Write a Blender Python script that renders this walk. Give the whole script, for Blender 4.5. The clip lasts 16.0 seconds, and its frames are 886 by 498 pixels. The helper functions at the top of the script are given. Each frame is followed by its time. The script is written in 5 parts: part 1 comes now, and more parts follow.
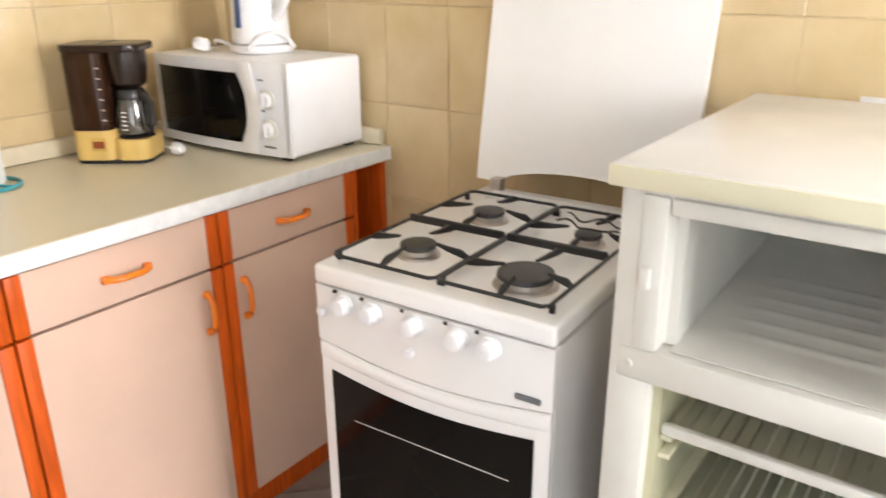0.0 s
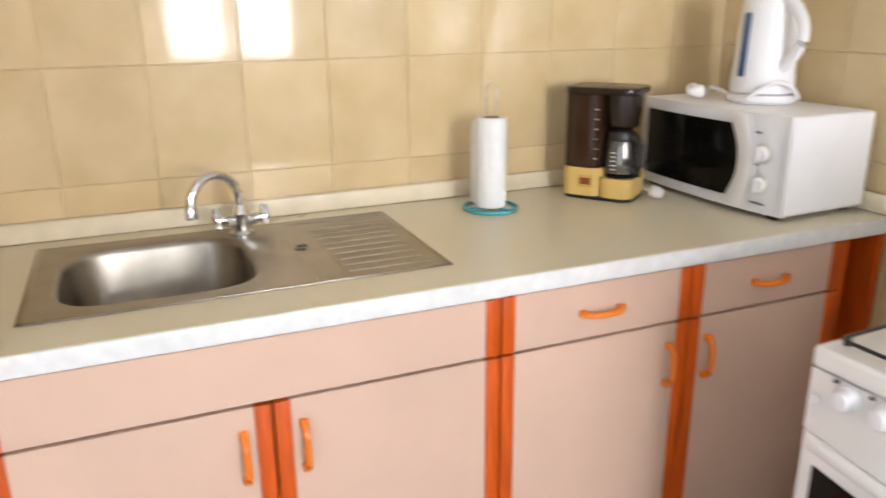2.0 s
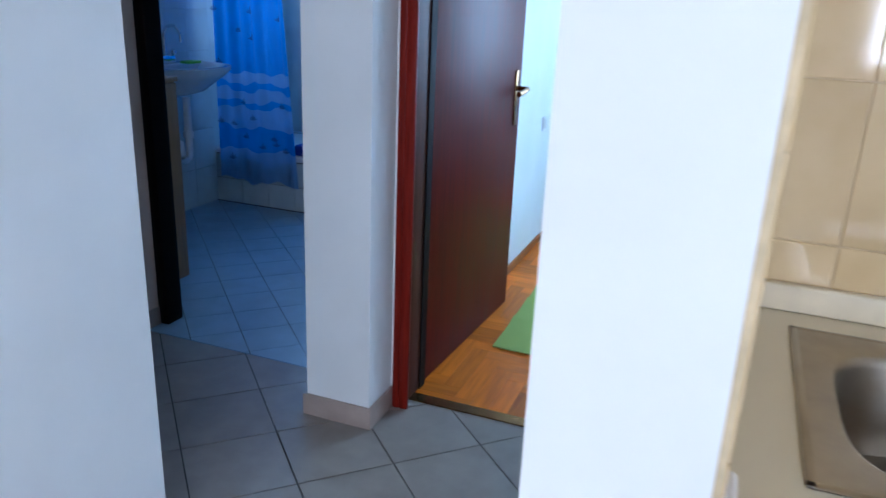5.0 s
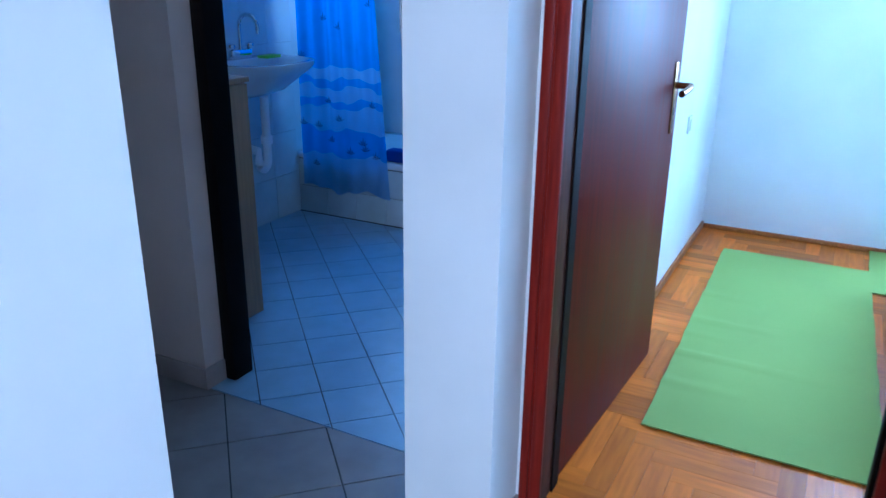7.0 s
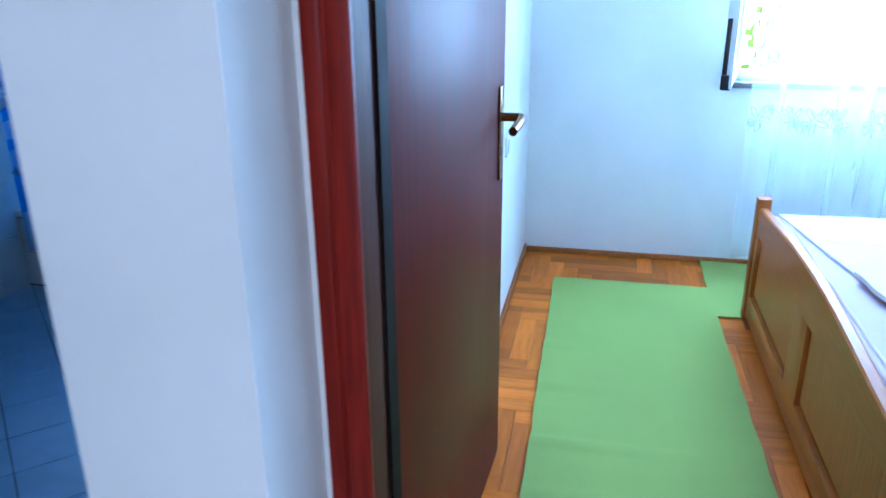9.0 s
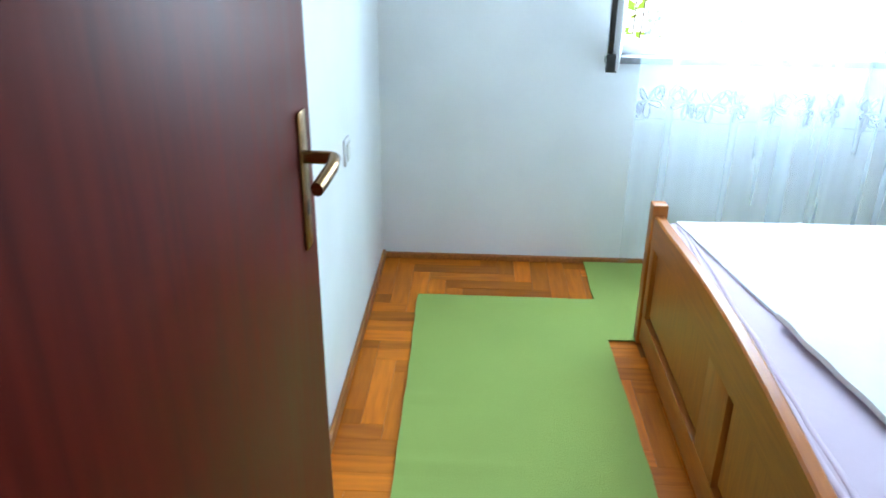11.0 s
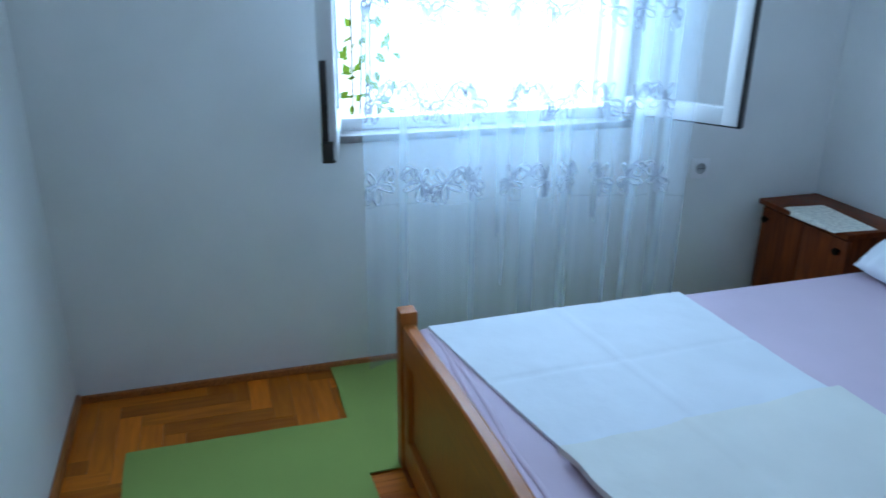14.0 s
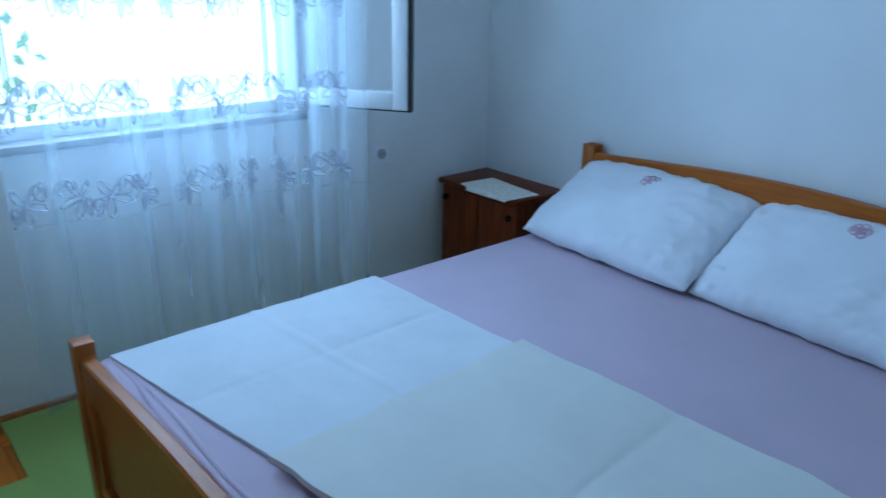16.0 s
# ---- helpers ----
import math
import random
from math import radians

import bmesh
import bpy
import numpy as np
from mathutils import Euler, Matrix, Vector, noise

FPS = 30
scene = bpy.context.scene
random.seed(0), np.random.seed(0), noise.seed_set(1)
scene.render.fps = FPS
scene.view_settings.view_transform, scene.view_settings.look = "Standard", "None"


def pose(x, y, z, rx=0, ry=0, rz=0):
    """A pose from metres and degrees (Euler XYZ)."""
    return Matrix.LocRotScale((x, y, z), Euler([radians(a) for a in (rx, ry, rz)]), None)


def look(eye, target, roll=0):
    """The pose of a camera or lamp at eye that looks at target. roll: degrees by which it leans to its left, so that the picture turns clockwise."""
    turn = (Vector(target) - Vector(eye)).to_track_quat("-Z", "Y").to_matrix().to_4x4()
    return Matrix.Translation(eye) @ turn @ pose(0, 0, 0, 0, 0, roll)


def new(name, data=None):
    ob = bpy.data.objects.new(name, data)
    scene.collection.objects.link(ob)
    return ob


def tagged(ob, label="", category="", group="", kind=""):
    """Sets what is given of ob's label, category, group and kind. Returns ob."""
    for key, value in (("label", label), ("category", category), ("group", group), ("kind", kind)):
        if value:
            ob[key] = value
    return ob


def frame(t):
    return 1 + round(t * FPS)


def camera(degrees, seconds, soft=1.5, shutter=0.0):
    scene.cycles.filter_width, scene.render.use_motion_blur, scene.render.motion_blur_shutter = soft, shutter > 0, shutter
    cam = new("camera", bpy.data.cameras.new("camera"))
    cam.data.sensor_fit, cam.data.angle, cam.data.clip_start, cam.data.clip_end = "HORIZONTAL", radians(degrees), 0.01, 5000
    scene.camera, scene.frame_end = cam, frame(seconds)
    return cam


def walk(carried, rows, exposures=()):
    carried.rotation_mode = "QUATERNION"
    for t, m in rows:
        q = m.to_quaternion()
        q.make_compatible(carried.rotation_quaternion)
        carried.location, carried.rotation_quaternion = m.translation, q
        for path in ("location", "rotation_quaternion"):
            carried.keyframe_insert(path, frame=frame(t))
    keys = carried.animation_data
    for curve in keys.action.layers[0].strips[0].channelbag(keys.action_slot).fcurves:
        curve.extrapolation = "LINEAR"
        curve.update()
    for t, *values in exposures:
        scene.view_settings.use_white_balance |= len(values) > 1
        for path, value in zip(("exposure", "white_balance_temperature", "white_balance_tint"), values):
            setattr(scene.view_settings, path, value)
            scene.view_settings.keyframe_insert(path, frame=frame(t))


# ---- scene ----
cam = camera(60.7, 16.0, soft=1.5, shutter=0.5)
PATH = [
    (0, (0.018, -0.067, 1.386), (-1.083, 1.449, 0.686), -0.3),
    (0.5, (0.003, -0.078, 1.402), (-1.265, 1.33, 0.761), 0.5),
    (1, (-0.006, -0.072, 1.4), (-1.458, 1.167, 0.803), 0.7),
    (1.5, (-0.032, -0.096, 1.399), (-1.68, 0.866, 0.799), 0.3),
    (2, (-0.115, -0.159, 1.41), (-1.875, 0.57, 0.803), -0.6),
    (2.5, (-0.204, -0.253, 1.415), (-2.044, 0.268, 0.828), -1.3),
    (3, (-0.262, -0.324, 1.417), (-2.153, -0.037, 0.833), -2.0),
    (3.5, (-0.351, -0.366, 1.42), (-2.258, -0.34, 0.82), -1.4),
    (4, (-0.463, -0.381, 1.432), (-2.34, -0.705, 0.821), -0.1),
    (4.5, (-0.565, -0.413, 1.415), (-2.392, -0.946, 0.801), 2.3),
    (4.7, (-0.602, -0.443, 1.403), (-2.401, -1.057, 0.78), 2.9),
    (6.8, (-1.238, -0.871, 1.36), (-2.93, -1.7, 0.689), 0.4),
    (7, (-1.284, -0.906, 1.349), (-2.952, -1.78, 0.673), 0.7),
    (7.5, (-1.44, -1.009, 1.354), (-3.108, -1.875, 0.67), 0.1),
    (8, (-1.588, -1.113, 1.361), (-3.373, -1.698, 0.674), -0.9),
    (8.5, (-1.777, -1.148, 1.358), (-3.596, -1.604, 0.664), -1.9),
    (9, (-2.024, -1.152, 1.366), (-3.856, -1.552, 0.673), -0.5),
    (9.7, (-2.23, -1.15, 1.366), (-4.07, -1.475, 0.654), 0.4),
    (11.8, (-2.91, -1.083, 1.408), (-4.736, -1.04, 0.593), 1.0),
    (12, (-2.923, -1.067, 1.41), (-4.762, -1.013, 0.626), 0.9),
    (12.5, (-3.013, -1.052, 1.418), (-4.876, -0.932, 0.701), 1.0),
    (13, (-3.108, -1.047, 1.423), (-4.969, -0.827, 0.722), 0.5),
    (13.5, (-3.168, -1.034, 1.429), (-5.001, -0.672, 0.715), 0.4),
    (14, (-3.211, -1.008, 1.427), (-4.993, -0.447, 0.715), 0.7),
    (14.5, (-3.231, -0.986, 1.428), (-4.946, -0.25, 0.711), 0.9),
    (15, (-3.24, -0.967, 1.42), (-4.878, -0.063, 0.712), 1.1),
    (15.5, (-3.243, -0.946, 1.419), (-4.777, 0.123, 0.71), 1.3),
    (16, (-3.236, -0.938, 1.402), (-4.652, 0.284, 0.695), 1.2),
]
EXPOSURES = [(0, 0.97, 6500, 10), (1.0, 0.84, 6300, 10), (2.0, 0.66, 6250, 10), (2.5, 0.32, 6150, 10), (3.0, 0.04, 5850, 10), (3.5, 0.06, 5450, 10), (4.5, 0.18, 5250, 10), (7, 0.88, 4450, 9), (9, 0.75, 4750, 10), (9.7, 0.74, 5250, 10), (12, 0.10, 7000, 10), (12.5, -0.25, 6600, 10), (14, -0.97, 5600, 9), (16, -1.32, 5150, 7)]
walk(cam, [(t, look(eye, target, roll)) for t, eye, target, roll in PATH], EXPOSURES)

# ---- world and light ----
world = bpy.data.worlds.new("sky")
scene.world = world
world.use_nodes = True
wn, wl = world.node_tree.nodes, world.node_tree.links
sky = wn.new("ShaderNodeTexSky")
sky.sky_type, sky.sun_disc = "NISHITA", False
sky.sun_elevation, sky.sun_rotation = radians(48), radians(60)
wl.new(sky.outputs[0], wn["Background"].inputs[0])
wn["Background"].inputs[1].default_value = 0.12

sun_data = bpy.data.lights.new("sun", "SUN")
sun_data.energy, sun_data.angle, sun_data.color = 3.0, radians(0.5), (1.0, 0.95, 0.88)
sun = new("sun", sun_data)
sun.matrix_world = look((6, -5, 8), (0, 0, 0))


def window_light(name, x, y, z, tx, ty, tz, w, h, power, color):
    """The sky's light in a window's opening."""
    data = bpy.data.lights.new(name, "AREA")
    data.shape, data.size, data.size_y, data.energy, data.color = "RECTANGLE", w, h, power, color
    lamp = new(name, data)
    lamp.matrix_world = look((x, y, z), (tx, ty, tz))
    return lamp


window_light("kitchen_window_light", 2.72, 0.71, 1.61, -1, 0.4, 1.2, 1.0, 1.16, 85, (1.0, 0.975, 0.98))
# fill for the cooker and fridge fronts, set in an added, unseen doorway
window_light("added_south_fill_light", 1.45, -1.76, 1.1, 0.6, 1.0, 0.9, 0.85, 1.9, 16, (0.86, 0.93, 1.0))
window_light("bedroom_window_light", -5.87, -0.08, 1.46, 0, 0.0, 1.1, 0.98, 1.12, 64, (0.55, 0.78, 1.0))
window_light("bathroom_window_light", -5.62, -3.1, 1.75, -4, -3.0, 0.8, 0.75, 0.6, 8.0, (0.15, 0.46, 1.0))

# ---- materials ----
def mat(name, base, rough=0.5, metal=0.0, var=0.08, scale=6.0, bump=0.0, bscale=120.0, rnd=0.0, coat=0.0, stretch=(1, 1, 1), second=None, detail=4.0, space="Object", spec=0.5):
    m = bpy.data.materials.new(name)
    m.use_nodes = True
    n, l = m.node_tree.nodes, m.node_tree.links
    p = n["Principled BSDF"]
    tc, mp = n.new("ShaderNodeTexCoord"), n.new("ShaderNodeMapping")
    mp.inputs["Scale"].default_value = stretch
    l.new(tc.outputs[space], mp.inputs["Vector"])
    info = n.new("ShaderNodeObjectInfo")
    shift = n.new("ShaderNodeVectorMath")
    shift.operation = "MULTIPLY_ADD"
    shift.inputs[1].default_value = (1, 1, 1)
    far = n.new("ShaderNodeVectorMath")
    far.operation = "SCALE"
    far.inputs[0].default_value = (37.0, 19.0, 53.0)
    l.new(info.outputs["Random"], far.inputs["Scale"])
    l.new(mp.outputs[0], shift.inputs[0])
    l.new(far.outputs[0], shift.inputs[2])
    co = shift.outputs[0]
    a = n.new("ShaderNodeTexNoise")
    a.inputs["Scale"].default_value, a.inputs["Detail"].default_value = scale, detail
    l.new(co, a.inputs["Vector"])
    mix = n.new("ShaderNodeMix")
    mix.data_type = "RGBA"
    lo = second or tuple(c * (1 - var * 1.6) for c in base)
    hi = base if second else tuple(min(1, c * (1 + var)) for c in base)
    mix.inputs["A"].default_value, mix.inputs["B"].default_value = (*lo, 1), (*hi, 1)
    ramp = n.new("ShaderNodeMapRange")
    ramp.inputs["From Min"].default_value, ramp.inputs["From Max"].default_value = 0.32, 0.68
    l.new(a.outputs[0], ramp.inputs["Value"])
    l.new(ramp.outputs[0], mix.inputs["Factor"])
    out = mix.outputs["Result"]
    if rnd:
        hsv, rr = n.new("ShaderNodeHueSaturation"), n.new("ShaderNodeMapRange")
        rr.inputs["To Min"].default_value, rr.inputs["To Max"].default_value = 1 - rnd, 1 + rnd
        l.new(info.outputs["Random"], rr.inputs["Value"])
        l.new(rr.outputs[0], hsv.inputs["Value"])
        l.new(out, hsv.inputs["Color"])
        out = hsv.outputs[0]
    l.new(out, p.inputs["Base Color"])
    rv = n.new("ShaderNodeMapRange")
    rv.inputs["To Min"].default_value, rv.inputs["To Max"].default_value = max(0.02, rough * 0.85), min(1, rough * 1.15)
    l.new(a.outputs[0], rv.inputs["Value"])
    l.new(rv.outputs[0], p.inputs["Roughness"])
    p.inputs["Metallic"].default_value = metal
    p.inputs["Coat Weight"].default_value = coat
    p.inputs["Specular IOR Level"].default_value = spec
    if bump:
        b, bn = n.new("ShaderNodeTexNoise"), n.new("ShaderNodeBump")
        b.inputs["Scale"].default_value, b.inputs["Detail"].default_value = bscale, 3
        l.new(co, b.inputs["Vector"])
        bn.inputs["Strength"].default_value, bn.inputs["Distance"].default_value = bump, 0.004
        l.new(b.outputs[0], bn.inputs["Height"])
        l.new(bn.outputs[0], p.inputs["Normal"])
    return m


def clear(name, color, rough, alpha, mixin="transparent"):
    """Thin see-through sheet: clear pane, smoked plastic or veil."""
    m = bpy.data.materials.new(name)
    m.use_nodes = True
    n, l = m.node_tree.nodes, m.node_tree.links
    p = n["Principled BSDF"]
    p.inputs["Base Color"].default_value, p.inputs["Roughness"].default_value = (*color, 1), rough
    t, mx = n.new("ShaderNodeBsdfTransparent"), n.new("ShaderNodeMixShader")
    mx.inputs[0].default_value = alpha
    l.new(t.outputs[0], mx.inputs[1])
    l.new(p.outputs[0], mx.inputs[2])
    l.new(mx.outputs[0], n["Material Output"].inputs["Surface"])
    return m


WALL = mat("white_plaster", (0.84, 0.84, 0.83), 0.9, var=0.03, scale=2.5, bump=0.15, bscale=45, spec=0.25)
CEIL = mat("ceiling_paint", (0.84, 0.84, 0.82), 0.9, var=0.02, scale=3)
TILE = mat("cream_tile", (0.71, 0.553, 0.325), 0.075, var=0.12, scale=7, rnd=0.04, bump=0.02, bscale=7, second=(0.62, 0.468, 0.255))
GROUT = mat("tan_grout", (0.66, 0.52, 0.32), 0.9, var=0.1, scale=40)
FLOOR_TILE = mat("grey_floor_tile", (0.31, 0.27, 0.235), 0.35, var=0.08, scale=9, rnd=0.04, bump=0.04, bscale=60, spec=0.35)
FLOOR_GROUT = mat("dark_grout", (0.07, 0.065, 0.06), 0.9, scale=50)
BATH_TILE = mat("pale_bath_tile", (0.34, 0.46, 0.56), 0.3, var=0.06, scale=10, rnd=0.03)
BATH_WALL = mat("bath_wall_tile", (0.54, 0.61, 0.62), 0.15, var=0.06, scale=6, rnd=0.02)
SKIRT = mat("skirting_tile", (0.42, 0.33, 0.28), 0.4, var=0.08, scale=9)
OAK = mat("parquet_oak", (0.68, 0.192, 0.012), 0.36, var=0.25, scale=3.5, rnd=0.32, stretch=(1.5, 14, 8), second=(0.50, 0.125, 0.008), bump=0.05, bscale=30, spec=0.2)
OAK_GAP = mat("parquet_gap", (0.34, 0.10, 0.010), 0.7, scale=30)
OAK_TRIM = mat("oak_skirting", (0.40, 0.14, 0.03), 0.4, var=0.2, scale=6, stretch=(1, 20, 20))
# white plaster with the hall's warm shade put into its base colour
WALL_WARM_SHADE = mat("shade_tinted_plaster", (0.76, 0.60, 0.50), 0.9, var=0.04, scale=2.5, bump=0.15, bscale=45, spec=0.25)
MAHOG = mat("mahogany_veneer", (0.125, 0.012, 0.006), 0.44, var=0.2, scale=5, stretch=(10, 10, 0.6), second=(0.075, 0.007, 0.004), spec=0.10)
MAHOG_RED = mat("red_stained_frame", (0.23, 0.014, 0.006), 0.42, var=0.2, scale=8, stretch=(14, 14, 0.7), second=(0.14, 0.009, 0.005), spec=0.14)
TAN_WOOD = mat("tan_door", (0.36, 0.20, 0.085), 0.45, var=0.12, scale=6, stretch=(14, 14, 0.8))
# for dark wood, and for pieces that paint shade into grooves and gaps
DARK = mat("dark_stain_and_shade", (0.010, 0.006, 0.005), 0.6, scale=12, spec=0.06)
PINE = mat("honey_pine", (0.45, 0.138, 0.020), 0.36, var=0.2, scale=5, stretch=(1.3, 14, 14), second=(0.34, 0.092, 0.012), spec=0.25)
PINE_UP = mat("honey_pine_upright", (0.45, 0.138, 0.020), 0.36, var=0.2, scale=5, stretch=(14, 14, 1.3), second=(0.34, 0.092, 0.012), spec=0.25)
CHERRY = mat("cherry_wood", (0.20, 0.042, 0.007), 0.42, var=0.2, scale=5, stretch=(12, 12, 1.2), second=(0.09, 0.018, 0.004), spec=0.15)
LAMINATE = mat("pink_beige_laminate", (0.67, 0.470, 0.360), 0.42, var=0.03, scale=5, bump=0.03, bscale=220)
ORANGE = mat("orange_edging", (0.62, 0.095, 0.006), 0.4, var=0.14, scale=8, stretch=(10, 10, 1), spec=0.35)
HANDLE_O = mat("orange_plastic", (0.86, 0.21, 0.01), 0.3, var=0.04, scale=9)
COUNTER = mat("cream_worktop", (0.72, 0.65, 0.49), 0.30, var=0.006, scale=9, detail=2, bump=0.015, bscale=200)
COUNTER_EDGE = mat("pale_worktop_edge", (0.78, 0.78, 0.77), 0.35, var=0.05, scale=40)
STEEL = mat("brushed_steel", (0.35, 0.32, 0.275), 0.36, metal=1.0, var=0.10, scale=12, bump=0.03, bscale=150)
CHROME = mat("chrome", (0.78, 0.78, 0.79), 0.10, metal=1.0, var=0.03)
WHITE_ENAMEL = mat("white_enamel", (0.88, 0.86, 0.84), 0.18, var=0.015, scale=5, coat=0.3)
WHITE_PLASTIC = mat("white_plastic", (0.86, 0.85, 0.86), 0.35, var=0.02, scale=7)
YELLOWED = mat("yellowed_plastic", (0.80, 0.76, 0.56), 0.3, var=0.05, scale=5)
GREYISH = mat("grey_liner_plastic", (0.74, 0.72, 0.66), 0.35, var=0.05, scale=6)
BLACK_IRON = mat("black_enamel_iron", (0.018, 0.017, 0.017), 0.42, var=0.2, scale=40, bump=0.05)
BURNER = mat("burner_cap", (0.05, 0.047, 0.047), 0.5, var=0.3, scale=30)
ALU = mat("aluminium", (0.50, 0.46, 0.42), 0.4, metal=1.0, var=0.15, scale=30)
BLACK_GLASS = mat("black_glass", (0.008, 0.007, 0.006), 0.07, var=0.2, scale=3, spec=0.14)
BLACK = mat("black_plastic", (0.018, 0.016, 0.015), 0.35, scale=20)
BROWN_SMOKE = clear("smoked_plastic", (0.040, 0.014, 0.006), 0.10, 0.80)
YELLOW_BASE = mat("mustard_plastic", (0.75, 0.52, 0.17), 0.35, var=0.05, scale=9)
GLASS = clear("clear_glass", (0.9, 0.95, 0.95), 0.03, 0.12)
PAPER = mat("paper_towel", (0.86, 0.86, 0.86), 0.95, var=0.03, scale=30, bump=0.3, bscale=180)
TEAL = mat("teal_plastic", (0.06, 0.36, 0.42), 0.4, scale=9)
BLUE_GREY = mat("blue_gauge", (0.05, 0.09, 0.20), 0.3, scale=9)
RED_CLOTH = mat("red_sponge", (0.65, 0.10, 0.09), 0.9, var=0.15, scale=40, bump=0.3)
BRASS = mat("aged_brass", (0.25, 0.13, 0.040), 0.26, metal=1.0, var=0.12, scale=20)
RUG = mat("green_rug", (0.335, 0.43, 0.11), 0.95, var=0.03, scale=3, bump=0.4, bscale=260, spec=0.2)
LILAC = mat("lilac_sheet", (0.60, 0.475, 0.56), 0.9, var=0.03, scale=4, bump=0.15, bscale=30)
LINEN = mat("white_linen", (0.72, 0.73, 0.76), 0.9, var=0.03, scale=5, bump=0.3, bscale=22, spec=0.2)
LINEN_CREAM = mat("cream_linen", (0.73, 0.715, 0.67), 0.9, var=0.03, scale=5, bump=0.3, bscale=22, spec=0.2)
PILLOW = mat("white_pillowcase", (0.80, 0.81, 0.85), 0.9, var=0.03, scale=6, bump=0.55, bscale=15, spec=0.2)
PINK_PRINT = mat("pink_print", (0.62, 0.40, 0.50), 0.9, var=0.15, scale=30)
CERAMIC = mat("white_ceramic", (0.74, 0.76, 0.78), 0.12, var=0.02, scale=5, coat=0.3)
NAVY = mat("navy_print", (0.02, 0.03, 0.12), 0.7, scale=9)
FRAME_WHITE = mat("white_window_frame", (0.78, 0.79, 0.80), 0.35, var=0.03, scale=6)
SILL = mat("grey_stone_sill", (0.22, 0.21, 0.21), 0.5, var=0.15, scale=40)
LIME = mat("lime_soap", (0.24, 0.60, 0.03), 0.5, scale=9)
SHELF = mat("dull_shelf_plastic", (0.43, 0.42, 0.30), 0.4, var=0.06, scale=6)
FRIDGE = mat("aged_white_plastic", (0.77, 0.75, 0.69), 0.35, var=0.05, scale=5)

# ---- building kit ----
ORG = {}


def thing(name, x, y, z, label="", category="", group="", kind=""):
    ob = new(name)
    ob.location = (x, y, z)
    ob.empty_display_size = 0.05
    ORG[ob.name] = Vector((x, y, z))
    return tagged(ob, label, category, group, kind)


def smooth(me, angle=35):
    me.polygons.foreach_set("use_smooth", [True] * len(me.polygons))
    me.set_sharp_from_angle(angle=radians(angle))


def part(name, bm, material, parent, label="", angle=35):
    """Links a bmesh, built in world metres, as one mesh under a thing or a part."""
    org = ORG[parent.name]
    bmesh.ops.translate(bm, vec=-org, verts=bm.verts)
    me = bpy.data.meshes.new(name)
    bm.to_mesh(me)
    bm.free()
    smooth(me, angle)
    me.materials.append(material)
    ob = new(name, me)
    ob.parent = parent
    ORG[ob.name] = org
    return tagged(ob, label)


def solid(name, bm, material, label="", category="", group="", kind="", angle=35):
    """A top-level thing that is one mesh, with its origin at the middle of its base."""
    lo = [min(v.co[i] for v in bm.verts) for i in range(3)]
    hi = [max(v.co[i] for v in bm.verts) for i in range(3)]
    org = Vector(((lo[0] + hi[0]) / 2, (lo[1] + hi[1]) / 2, lo[2]))
    bmesh.ops.translate(bm, vec=-org, verts=bm.verts)
    me = bpy.data.meshes.new(name)
    bm.to_mesh(me)
    bm.free()
    smooth(me, angle)
    me.materials.append(material)
    ob = new(name, me)
    ob.location = org
    ORG[ob.name] = org
    return tagged(ob, label, category, group, kind)


def box(x0, x1, y0, y1, z0, z1, r=0.0, seg=2, bm=None):
    """A box between bounds with its edges rounded by r, added to bm."""
    made = bmesh.new()
    bmesh.ops.create_cube(made, size=1)
    for v in made.verts:
        v.co = Vector((x0 if v.co.x < 0 else x1, y0 if v.co.y < 0 else y1, z0 if v.co.z < 0 else z1))
    if r:
        bmesh.ops.bevel(made, geom=list(made.edges), offset=r, segments=seg, profile=0.5, affect="EDGES")
    return joined(bm, made)


def joined(bm, made):
    if bm is None:
        return made
    me = bpy.data.meshes.new("tmp")
    made.to_mesh(me)
    made.free()
    bm.from_mesh(me)
    bpy.data.meshes.remove(me)
    return bm


def moved(bm, m):
    bmesh.ops.transform(bm, matrix=m, verts=bm.verts)
    return bm


def lathe(x, y, profile, n=32, bm=None):
    """A turned body about the upright axis at x, y, from (radius, z) pairs."""
    made = bmesh.new()
    rings = []
    for r, z in profile:
        rings.append([made.verts.new((x + r * math.cos(2 * math.pi * i / n), y + r * math.sin(2 * math.pi * i / n), z)) for i in range(n)])
    for a, b in zip(rings, rings[1:]):
        for i in range(n):
            made.faces.new((a[i], a[(i + 1) % n], b[(i + 1) % n], b[i]))
    made.faces.new(rings[0][::-1])
    made.faces.new(rings[-1])
    bmesh.ops.recalc_face_normals(made, faces=made.faces)
    return joined(bm, made)


